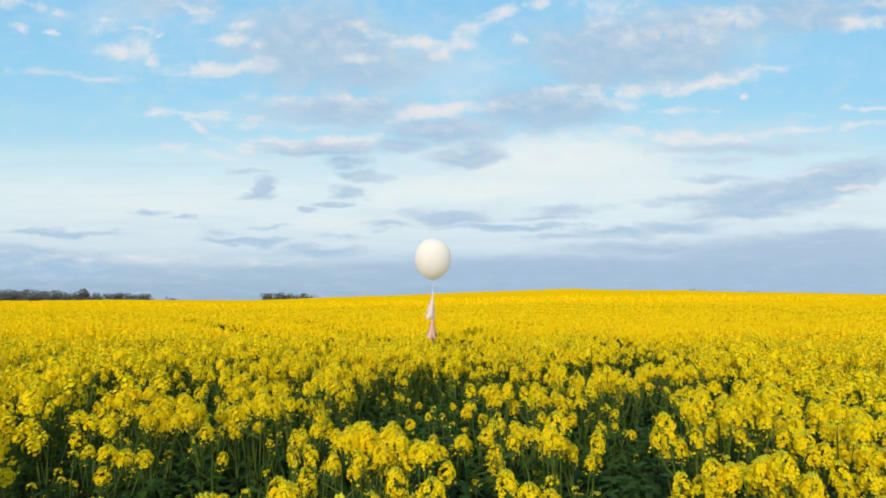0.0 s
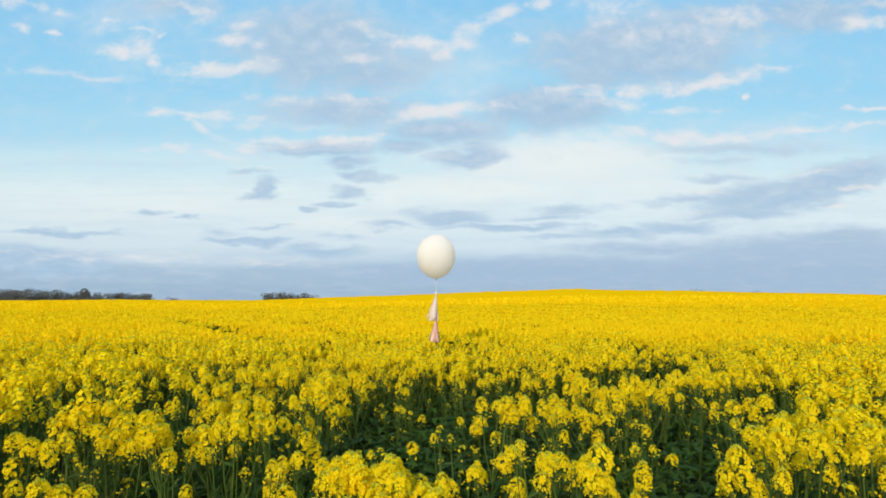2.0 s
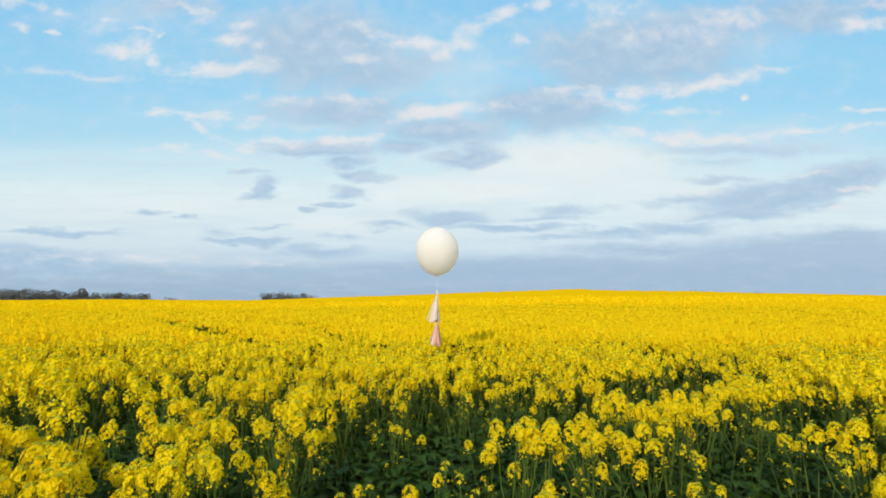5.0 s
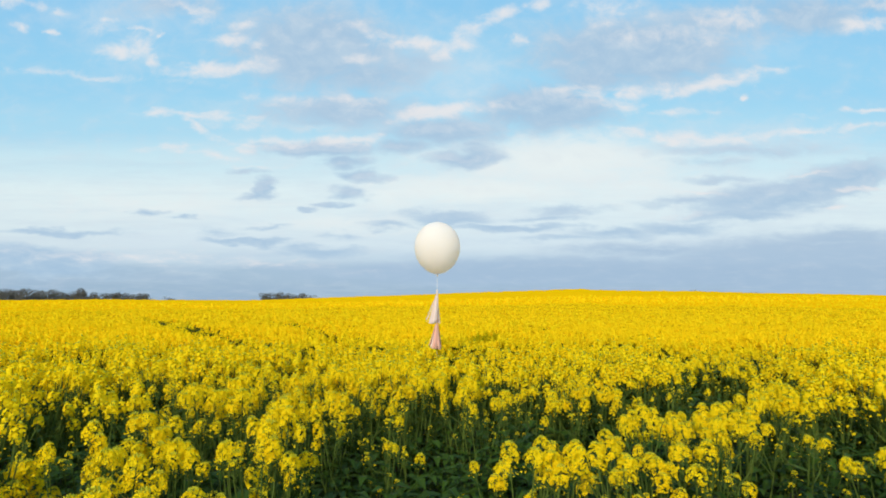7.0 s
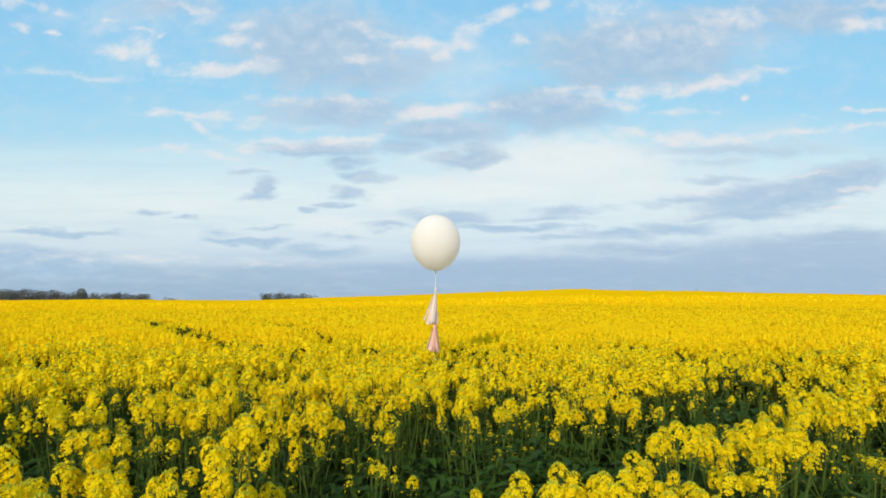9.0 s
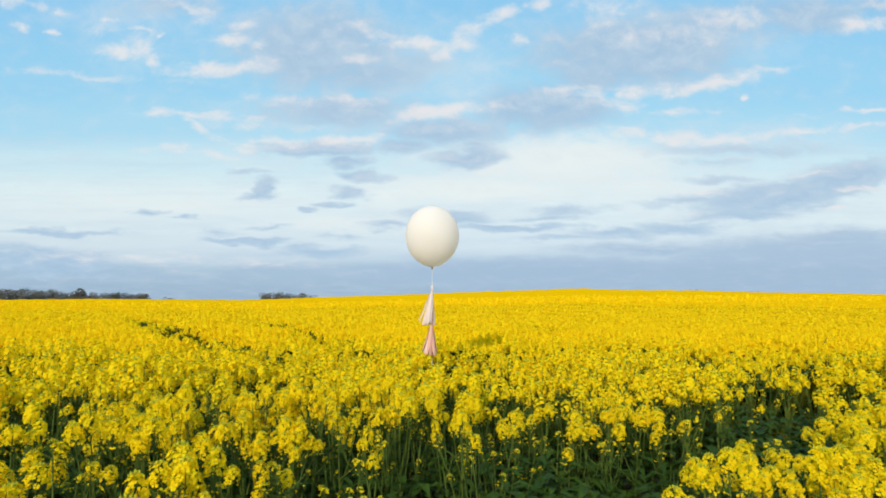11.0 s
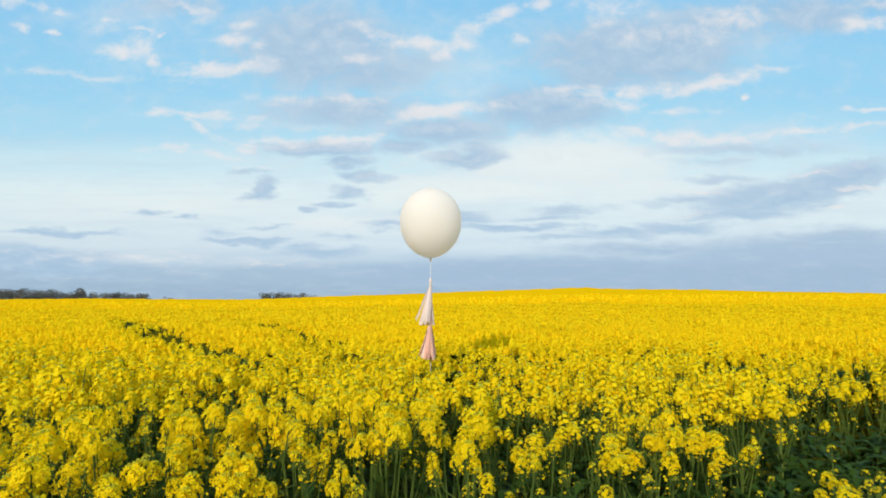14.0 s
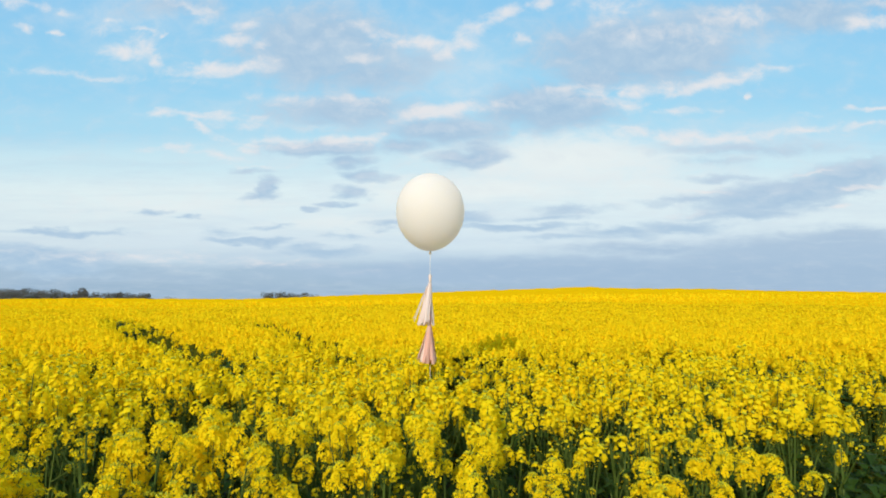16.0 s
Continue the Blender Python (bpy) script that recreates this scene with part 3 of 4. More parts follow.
def tube(path, radii, sides=4):
    path = np.asarray(path, float)
    pts, tris = [], []
    for i, p in enumerate(path):
        d = path[min(i + 1, len(path) - 1)] - path[max(i - 1, 0)]
        a, b, _ = frame_of(d)
        for k in range(sides):
            w = 2 * math.pi * k / sides
            pts.append(p + radii[i] * (math.cos(w) * a + math.sin(w) * b))
    for i in range(len(path) - 1):
        for k in range(sides):
            p, q = i * sides + k, i * sides + (k + 1) % sides
            tris += [(p, q, q + sides), (p, q + sides, p + sides)]
    return np.array(pts), np.array(tris)


def flower(rng, at, axis, size, fine):
    """A four-petalled flower that faces along its axis."""
    a, b, c = frame_of(axis)
    out = []
    w0 = rng.uniform(0, math.pi)
    if not fine:
        d, e = math.cos(w0) * a + math.sin(w0) * b, -math.sin(w0) * a + math.cos(w0) * b
        s = size * rng.uniform(0.85, 1.1)
        return [(np.array([at + s * d + 0.2 * s * c, at + s * e - 0.1 * s * c, at - s * d + 0.2 * s * c, at - s * e - 0.1 * s * c]), [(0, 1, 2), (0, 2, 3)], P)]
    for k in range(4):
        w = w0 + k * math.pi / 2 + rng.normal(0, 0.15)
        d, e = math.cos(w) * a + math.sin(w) * b, -math.sin(w) * a + math.cos(w) * b
        ln, wd, lift = size * rng.uniform(0.85, 1.1), size * rng.uniform(0.46, 0.58), rng.uniform(0.1, 0.5)
        base, mid = at + 0.08 * ln * d, at + ln * (0.72 * d + lift * 0.5 * c)
        tip = at + ln * (1.0 * d + (lift * 0.5 - 0.05) * c)
        out.append((np.array([base, mid - wd * e + 0.12 * ln * c, tip, mid + wd * e + 0.12 * ln * c]), [(0, 1, 2), (0, 2, 3)], P))
    return out


def bud(at, axis, long, wide, slot=B):
    a, b, c = frame_of(axis)
    v = np.array([at - c * long * 0.5, at + a * wide, at + b * wide, at - a * wide, at - b * wide, at + c * long * 0.5])
    return v, [(0, 2, 1), (0, 3, 2), (0, 4, 3), (0, 1, 4), (5, 1, 2), (5, 2, 3), (5, 3, 4), (5, 4, 1)], slot


def head(rng, level, young=False):
    """A flower head, its foot at the origin: 0 close by, to 4 farthest. Open flowers clothe a tapering column under a tip of buds."""
    out = []
    tall = rng.uniform(0.06, 0.115) * (0.6 if young else 1)
    if level < 2:
        count = ((24, 14)[level] + int((tall - 0.06) * (210, 110)[level])) if not young else (5, 3)[level]
        thick = rng.uniform(0.028, 0.035) * (0.62 if young else 1)
        for i in range(count):
            k = (i + rng.uniform(0, 1)) / count
            w = 2.4 * i + rng.normal(0, 0.3)
            r = thick * math.sqrt(max(0.12, 1 - ((k - 0.25) / 0.8) ** 2)) * rng.uniform(0.82, 1.14)
            at = np.array([r * math.cos(w), r * math.sin(w), tall * (0.92 * k + rng.normal(0, 0.03)) + (0.3 * tall if young else 0)])
            axis = (math.cos(w), math.sin(w), -0.1 + 1.9 * k ** 1.5 + rng.normal(0, 0.25))
            out += flower(rng, at, axis, rng.uniform(0.0115, 0.0150) * (1 if level == 0 else 1.25) * (0.8 if young else 1), level == 0)
        for i in range((10, 4)[level]):   # small half-open flowers loose below
            w, z = rng.uniform(0, 6.28), rng.uniform(-0.045, 0.12 * tall)
            r = rng.uniform(0.020, 0.050)
            at, q = np.array([r * math.cos(w), r * math.sin(w), z]), rng.uniform(0.005, 0.008)
            a, b, c = frame_of(rng.normal(0, 1, 3) + (0, 0, 0.6))
            if not young or i < 3:
                out.append((np.array([at - q * a, at - q * b, at + q * a, at + q * b]), [(0, 1, 2), (0, 2, 3)], P))
            out.append((np.array([(0.002, 0, z - 0.02), (-0.002, 0, z - 0.02), at]), [(0, 1, 2)], S))
        for i in range((12, 3)[level]):   # the tip of buds
            w, r = 2.4 * i, (0.003 + 0.0035 * math.sqrt(i)) * (1.15 if level == 0 else 1)
            at = np.array([r * math.cos(w), r * math.sin(w), tall * 0.97 + 0.007 - r * 0.6])
            out.append(bud(at, (math.cos(w) * 0.4, math.sin(w) * 0.4, 1), 0.012 if level == 0 else 0.018, 0.0036 if level == 0 else 0.0075))
        out.append((*tube([(0, 0, -0.075), (0, 0, tall * 0.7)], [0.0024, 0.0014], 3), S))
        if level == 0:   # young pods below the open flowers
            for i in range(7):
                w, z = rng.uniform(0, 6.28), rng.uniform(-0.08, 0.0)
                d = np.array([math.cos(w), math.sin(w), 0.9])
                out.append((*tube([(0, 0, z), d * 0.034 + (0, 0, z)], [0.0013, 0.0008], 3), S))
    else:
        count, thick, size = ((22, 0.033, 0.0155), (8, 0.037, 0.027), (4, 0.055, 0.055))[level - 2]
        for i in range(count):   # the same column, in fewer and larger flakes
            k = (i + rng.uniform(0, 1)) / count
            w = 2.4 * i + rng.normal(0, 0.4)
            r = thick * math.sqrt(max(0.05, 1 - ((k - 0.2) / 0.82) ** 2))
            at = np.array([r * math.cos(w), r * math.sin(w), tall * 0.95 * k])
            a, b, c = frame_of((math.cos(w), math.sin(w), -0.1 + 2.0 * k * k + rng.normal(0, 0.3)))
            s = size * rng.uniform(0.8, 1.2)
            out.append((np.array([at - s * a, at - s * b, at + s * a, at + s * b]), [(0, 1, 2), (0, 2, 3)], P))
    return join(out)


def leaf(rng, long, wide, fine=True):
    """A leaf from the origin along x, folded at the midrib and drooping."""
    steps = 4 if fine else 2
    pts, tris = [], []
    droop, fold = rng.uniform(0.3, 0.9), rng.uniform(0.15, 0.4)
    for i in range(steps + 1):
        k = i / steps
        w = wide * math.sin(math.pi * (0.1 + 0.88 * k) ** 0.8) * (1 + 0.15 * rng.normal()) if i < steps else 0.001
        x, z = long * k * (1 - 0.15 * droop * k), long * (0.45 * k - droop * k * k)
        pts += [(x, -w, z + fold * w), (x, 0, z), (x, w, z + fold * w)]
    for i in range(steps):
        o = 3 * i
        tris += [(o, o + 1, o + 4), (o, o + 4, o + 3), (o + 1, o + 2, o + 5), (o + 1, o + 5, o + 4)]
    return np.array(pts), np.array(tris), np.full(len(tris), L)


def turned(piece, m):
    v, t, s = piece
    m = np.array(m)
    return v @ m[:3, :3].T + m[:3, 3], t, s


def plant_plan(rng, heads, young):
    """The shape of a plant 1.3 m high: its stems, where heads and leaves sit, and which heads are still in bud."""
    top = CROP_HEIGHT - 0.10
    bend = rng.normal(0, 0.05, 2)
    main = [np.array([bend[0] * k * k * 1.2, bend[1] * k * k * 1.2, top * k]) for k in (0, 0.35, 0.7, 1)]
    stems, leaves = [(main, [0.0075, 0.0065, 0.005, 0.003])], []
    tips = [(main[-1], (bend[0], bend[1], 1), rng.uniform(1.05, 1.3) * (0.8 if young else 1), young)]
    for i in range(heads - 1):
        late = i >= heads - 3   # the lowest side shoots are in bud
        k = rng.uniform(0.35, 0.6) if late else rng.uniform(0.5, 0.86)
        a = np.array([bend[0] * k * k * 1.2, bend[1] * k * k * 1.2, top * k])
        w = 2.4 * i + rng.normal(0, 0.5)
        reach = rng.uniform(0.07, 0.2) if late else rng.uniform(0.05, 0.17)
        sink = rng.uniform(0.10, 0.32) if late else 0.2 * reach + abs(rng.normal(0, 0.07))
        end = np.array([a[0] + reach * math.cos(w), a[1] + reach * math.sin(w), max(top - sink, a[2] + 0.06)])
        mid = (a + end) / 2 + np.array([0.18 * reach * math.cos(w), 0.18 * reach * math.sin(w), -0.02])
        stems.append(([a, mid, end], [0.0042, 0.0034, 0.0024]))
        tips.append((end, unit(end - mid) * 0.6 + np.array([0, 0, 0.8]), rng.uniform(0.7, 1.15) * (0.8 if young else 1), late or (young and i % 2 == 0)))
        leaves.append((a, w + rng.normal(0, 0.3), rng.uniform(0.07, 0.14)))
    for i in range(4):
        k = rng.uniform(0.12, 0.62)
        leaves.append((np.array([0, 0, top * k]), rng.uniform(0, 6.28), rng.uniform(0.13, 0.24)))
    return stems, tips, leaves


def head_matrix(tip):
    at, axis, size, _ = tip
    a, b, c = frame_of(axis)
    m = np.eye(4)
    m[:3, 0], m[:3, 1], m[:3, 2], m[:3, 3] = a * size, b * size, c * size, at
    return m


def leaf_matrix(row):
    at, w, long = row
    m = np.eye(4)
    c, s = math.cos(w), math.sin(w)
    m[:3, 0], m[:3, 1], m[:3, 2], m[:3, 3] = np.array((c, s, 0)) * long, np.array((-s, c, 0)) * long, np.array((0, 0, 1)) * long, at
    return m


rng = np.random.RandomState(7)
HEADS = [[head(rng, level) for _ in range(6)] for level in range(5)]
YOUNG = [[head(rng, level, True) for _ in range(3)] for level in range(2)]
LEAVES = [[leaf(rng, 1.0, 0.17, fine) for _ in range(4)] for fine in (True, False)]
PLANS = [plant_plan(rng, int(rng.randint(7, 10)), False) for _ in range(8)] + [plant_plan(rng, int(rng.randint(5, 8)), True) for _ in range(4)]


def plant_piece(i, level):
    """Plant i as one piece."""
    stems, tips, leaves = PLANS[i]
    out = []
    if level == 2:
        stems, tips, leaves = stems[:1] + stems[1::2], [tip for tip in tips if not tip[3]], leaves[::3]
    for path, radii in stems:
        if level == 0:
            out.append((*tube(path, radii, 4), S))
        else:
            out.append((*tube([path[0], path[-1]], [radii[0], radii[-1]], 3), S))
    for k, tip in enumerate(tips):
        pool = YOUNG[level] if tip[3] else HEADS[level]
        out.append(turned(pool[k % len(pool)], head_matrix(tip)))
    for k, row in enumerate(leaves):
        out.append(turned(LEAVES[min(level, 1)][k % 4], leaf_matrix(row)))
    return join(out)


PLANTS = [[plant_piece(i, level) for i in range(12)] for level in (0, 1, 2)]


def sow(rng, x0, x1, y0, y1, per_m2, keep):
    """Places on an uneven grid where keep(x, y) holds, thinned in the openings."""
    step = 1 / math.sqrt(per_m2)
    gx, gy = np.meshgrid(np.arange(x0, x1, step), np.arange(y0, y1, step))
    x, y = gx.ravel() + rng.uniform(-0.5, 0.5, gx.size) * step, gy.ravel() + rng.uniform(-0.5, 0.5, gx.size) * step
    thin_near = 0.42 * (1 - ease((y - 5.0) / 2.6)) * (1 - spots(THICK, x, y))
    ok = keep(x, y) & (rng.uniform(0, 1, len(x)) > thin_near) & (rng.uniform(0, 1, len(x)) > np.maximum(0.90 * gap(x, y), 0.35 * patchy(x, y)))
    return x[ok], y[ok]


def patchy(x, y):
    """Thin places a hand or two wide, 0 to 1, that close with distance."""
    p = np.sin(5.3 * x + 1.3 * np.sin(2.9 * y)) * np.sin(4.7 * y + 1.1 * np.sin(3.1 * x) + 0.6) + 0.5 * np.sin(9.1 * x - 6.0 * y + 2.0)
    return np.clip(p * 1.2, 0, 1) * (1 - ease((y - 4.2) / 3.0))


def in_view(x, y):
    return (np.abs(x) < 0.86 * (y + 0.9) + 0.5) & (y > 1.2)


def close_by(x, y):
    return (x > -2.5) & (x < 2.8) & (y > 1.7) & (y < 7.2) & in_view(x, y)


def half_close(x, y):
    return (np.abs(x) < 3.4) & (y > 1.7) & (y < 7.9) & ~close_by(x, y) & in_view(x, y)


def crop_stuff(name, label, pieces):
    v, t, m = join(pieces)
    ob = new(name, mesh_of(name, v, t, CROP, m))
    return tagged(ob, label, "rapeseed", kind="stuff")


def scatter_plants(rng, x, y, level):
    out = []
    open_ = gap(x, y)
    which = np.where(rng.uniform(0, 1, len(x)) < 0.15 + 0.7 * open_, 8 + rng.randint(0, 4, len(x)), rng.randint(0, 8, len(x)))
    for i in range(12):
        k = which == i
        n = int(k.sum())
        if n:
            hi = crop_top(x[k], y[k]) / CROP_HEIGHT * (1 + rng.normal(0, 0.045, n))
            out.append(scatter(PLANTS[level][i], x[k], y[k], ground_z(x[k], y[k]), rng.uniform(0, 6.28, n), rng.uniform(0.98, 1.2, n), hi, rng.normal(0.02, 0.055, n), rng.normal(0, 0.055, n)))
    return out


# ---- ground and far crop ----
def ring_sheet(name, radii, az, z_of, mat, inner=None):
    """A sheet of rings round the origin; inner(az) gives where the first ring lies."""
    rows = []
    for r in radii:
        rr = r if inner is None else np.maximum(r, inner(az))
        rows.append(np.stack([rr * np.sin(az), rr * np.cos(az)], -1))
    xy = np.array(rows)
    z = z_of(xy[..., 0], xy[..., 1])
    v = np.concatenate([xy, z[..., None]], -1).reshape(-1, 3)
    n = len(az)
    i, k = np.meshgrid(np.arange(len(radii) - 1), np.arange(n), indexing="ij")
    a, b, c, d = i * n + k, i * n + (k + 1) % n, (i + 1) * n + k, (i + 1) * n + (k + 1) % n
    tri = np.concatenate([np.stack([a, c, d], -1).reshape(-1, 3), np.stack([a, d, b], -1).reshape(-1, 3)])
    mats = mat if isinstance(mat, list) else [mat]
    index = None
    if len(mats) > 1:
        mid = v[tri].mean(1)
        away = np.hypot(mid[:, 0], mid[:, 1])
        # openings and the near ring take the colour with painted shade
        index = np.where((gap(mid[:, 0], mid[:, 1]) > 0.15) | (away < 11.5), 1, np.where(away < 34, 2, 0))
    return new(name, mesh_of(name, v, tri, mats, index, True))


around = np.linspace(-math.pi, math.pi, 240, endpoint=False)
ground = ring_sheet("ground", np.concatenate([[0.02], np.geomspace(2, 400, 50), [700, 1500, 4000]]), around, ground_z, SOIL)
tagged(ground, "dark bare field soil under the rapeseed crop", "ground", kind="structure")


def sheet_edge(az):
    return np.interp(np.degrees(np.abs(az)), [46, 49, 55, 63, 180], [10.5, 7.5, 4.3, 2.9, 2.9])


def sheet_z(x, y):
    r = np.hypot(x, y)
    rough = np.random.RandomState(3).uniform(-1, 1, x.shape) * (0.035 - 0.024 * ease((r - 22) / 16))
    low = 0.13 * (1 - ease((r - 14) / 40))
    base = ground_z(x, y) + crop_top(x, y) - low + rough - 0.36 * gap(x, y)
    base[0] = ground_z(x[0], y[0])   # the cut edge reaches the ground
    return base


front = np.linspace(radians(-52), radians(52), 460)
rest = np.linspace(radians(52.5), radians(307.5), 120)
far_crop = ring_sheet("distant_rapeseed", np.concatenate([[2.9, 3.0, 5, 8], np.geomspace(10.4, 190, 170)]), np.concatenate([front, rest]), sheet_z, [CANOPY, SHADED_UNDERGROWTH, UNDERBLOOM], lambda az: sheet_edge((az + math.pi) % (2 * math.pi) - math.pi))
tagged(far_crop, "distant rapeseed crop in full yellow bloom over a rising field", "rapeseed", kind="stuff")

# ---- rapeseed ----
rng = np.random.RandomState(11)
x, y = sow(rng, -11, 11, 1.2, 11.6, 21, lambda x, y: in_view(x, y) & ~close_by(x, y) & ~half_close(x, y))
bx, by = sow(rng, -3.0, 3.0, -3.0, 1.9, 26, lambda x, y: ~in_view(x, y) & (np.hypot(x, y) < 3.0))
x, y = np.concatenate([x, bx]), np.concatenate([y, by])
crop_stuff("rapeseed_crop", "rapeseed plants in full yellow bloom on green stems, standing close", scatter_plants(rng, x[y < 9.9], y[y < 9.9], 1) + scatter_plants(rng, x[y >= 9.9], y[y >= 9.9], 2))
x, y = sow(rng, -3.4, 3.4, 1.7, 7.9, 19, half_close)
crop_stuff("rapeseed_stand", "dense rapeseed plants with yellow flower heads beside the path", scatter_plants(rng, x, y, 1))

# green leaves low among the stems
x, y = rng.uniform(-8, 8, 17000), rng.uniform(1.2, 11, 17000)
ok = in_view(x, y)
x, y = x[ok], y[ok]
pieces = []
for i in range(4):
    k = np.arange(len(x)) % 4 == i
    n = int(k.sum())
    size = rng.uniform(0.08, 0.19, n)
    pieces.append(scatter(LEAVES[1][i], x[k], y[k], rng.uniform(0.1, 0.88, n) - 0.12 * gap(x[k], y[k]), rng.uniform(0, 6.28, n), size, size))
x, y = rng.uniform(-3.2, 3.6, 27000), rng.uniform(1.7, 8.4, 27000)
ok = in_view(x, y) & (gap(x, y) > 0.35)
x, y = x[ok], y[ok]
for i in range(4):
    k = np.arange(len(x)) % 4 == i
    n = int(k.sum())
    size = rng.uniform(0.07, 0.19, n)
    pieces.append(scatter(LEAVES[1][i], x[k], y[k], rng.uniform(0.05, 0.92, n), rng.uniform(0, 6.28, n), size, size))
x, y = rng.uniform(-14, 9, 60000), rng.uniform(9.2, 24, 60000)
ok = in_view(x, y) & (gap(x, y) > 0.25)
x, y = x[ok], y[ok]
for i in range(4):
    k = np.arange(len(x)) % 4 == i
    n = int(k.sum())
    size = rng.uniform(0.10, 0.2, n)
    z = ground_z(x[k], y[k]) + crop_top(x[k], y[k]) - 0.15 - 0.36 * gap(x[k], y[k]) + rng.uniform(-0.05, 0.16, n)
    pieces.append(scatter(LEAVES[1][i], x[k], y[k], z, rng.uniform(0, 6.28, n), size, size))
crop_stuff("rapeseed_leaves", "dark green rapeseed leaves low between the stems", pieces)

# heads of the crop beside and behind the way
x, y = sow(rng, -11.8, 11.8, -11.8, 11.8, 48, lambda x, y: ~in_view(x, y) & (np.hypot(x, y) < 11.8) & (np.hypot(x, y) > 2.95))
pieces, which = [], rng.randint(0, 6, len(x))
for i in range(6):
    k = which == i
    n = int(k.sum())
    pieces.append(scatter(HEADS[3][i], x[k], y[k], crop_top(x[k], y[k]) - 0.09 - np.abs(rng.normal(0, 0.05, n)), rng.uniform(0, 6.28, n), rng.uniform(1.0, 1.5, n), rng.uniform(0.9, 1.4, n)))
crop_stuff("rapeseed_border", "yellow rapeseed bloom beside and behind the way", pieces)

# heads farther off, on short lengths of stem
for y0, y1, per_m2, level, s0, s1 in ((10.8, 17.0, 48, 2, 0.9, 1.25), (17.0, 34.0, 27, 3, 0.95, 1.45)):
    x, y = sow(rng, -30, 30, y0, y1, per_m2, in_view)
    pieces, which = [], rng.randint(0, 6, len(x))
    for i in range(6):
        k = which == i
        n = int(k.sum())
        z = ground_z(x[k], y[k]) + crop_top(x[k], y[k]) - 0.09 - np.abs(rng.normal(0, 0.06, n))
        pieces.append(scatter(HEADS[level][i], x[k], y[k], z, rng.uniform(0, 6.28, n), rng.uniform(s0, s1, n), rng.uniform(0.9, 1.4, n)))
    crop_stuff("rapeseed_heads", "yellow rapeseed flower heads over the middle field", pieces)
pieces = []
for y0, y1, per_m2, size in ((34, 41, 7, 0.75),):
    x, y = sow(rng, -0.9 * y1, 0.9 * y1, y0, y1, per_m2, in_view)
    which = rng.randint(0, 6, len(x))
    for i in range(6):
        k = which == i
        n = int(k.sum())
        z = ground_z(x[k], y[k]) + crop_top(x[k], y[k]) - 0.06
        pieces.append(scatter(HEADS[4][i], x[k], y[k], z, rng.uniform(0, 6.28, n), size * rng.uniform(0.8, 1.5, n), rng.uniform(0.8, 1.6, n)))
crop_stuff("rapeseed_tops", "tufts of yellow rapeseed bloom far across the field", pieces)

# ---- balloon ----
BALLOON = (-0.17, 9.1)


def envelope_mesh(wide, tall):
    """A drop-shaped balloon, its neck at the origin."""
    bm = bmesh.new()
    rings, sides = 36, 48
    rows = []
    for i in range(rings + 1):
        k = i / rings
        w = math.pi * k
        z = tall * (0.5 - 0.5 * math.cos(w))
        r = wide / 2 * math.sin(w) * (1 - 0.03 * math.cos(w)) if 0 < i < rings else 0
        low = max(0.0, 1 - z / (0.22 * tall))
        r = max(r * (1 - 0.06 * low), 0.012 if i < 3 else 0) if i < rings else 0
        rows.append([bm.verts.new((r * math.cos(2 * math.pi * s / sides), r * math.sin(2 * math.pi * s / sides), z)) for s in range(sides)] if i < rings else [bm.verts.new((0, 0, z))])
    for a, b in zip(rows, rows[1:]):
        for s in range(sides):
            if len(b) == 1:
                bm.faces.new((a[s], a[(s + 1) % sides], b[0]))
            else:
                bm.faces.new((a[s], a[(s + 1) % sides], b[(s + 1) % sides], b[s]))
    bm.faces.new(list(reversed(rows[0])))
    return bm


def lathe(profile, sides=20):
    bm = bmesh.new()
    rows = [[bm.verts.new((r * math.cos(2 * math.pi * s / sides), r * math.sin(2 * math.pi * s / sides), z)) for s in range(sides)] for r, z in profile]
    for a, b in zip(rows, rows[1:]):
        for s in range(sides):
            bm.faces.new((a[s], a[(s + 1) % sides], b[(s + 1) % sides], b[s]))
    bm.faces.new(list(reversed(rows[0])))
    bm.faces.new(rows[-1])
    return bm


def tube_bm(path, radii, sides=8):
    v, t = tube(path, radii, sides)
    bm = bmesh.new()
    vs = [bm.verts.new(p) for p in v]
    for f in t:
        bm.faces.new([vs[int(k)] for k in f])
    return bm


def strip(rng, long, wide, spread, turn):
    """One hanging paper strip, folded and creased, from the origin down."""
    bm = bmesh.new()
    c, s = math.cos(turn), math.sin(turn)
    rows, twist = [], rng.normal(0, 0.5)
    ln = long * rng.uniform(0.9, 1.05)
    for i in range(9):
        k = i / 8
        r = 0.006 + spread * (0.6 * k + 0.4 * k * k)
        cx, cy, cz = r * c, r * s, -ln * k * (1 - 0.04 * spread / 0.1)
        w = wide * (0.35 + 0.65 * min(1, k * 2.2)) / 2
        a = turn + math.pi / 2 + twist * k
        fold = 0.35 * wide * math.sin(2.6 * k + twist)
        rows.append([bm.verts.new((cx + u * w * math.cos(a) + (1 - abs(u)) * fold * c, cy + u * w * math.sin(a) + (1 - abs(u)) * fold * s, cz)) for u in (-1, 0, 1)])
    for a, b in zip(rows, rows[1:]):
        for j in range(2):
            bm.faces.new((a[j], a[j + 1], b[j + 1], b[j]))
    return bm


balloon = tagged(new("balloon"), "large round cream-white latex balloon trailing two paper tassels on a ribbon", "balloon")
balloon.location = (*BALLOON, 0.0)


def at_height(ob, z, dx=0.0, dy=0.0):
    ob.location = (dx, dy, z)
    return ob


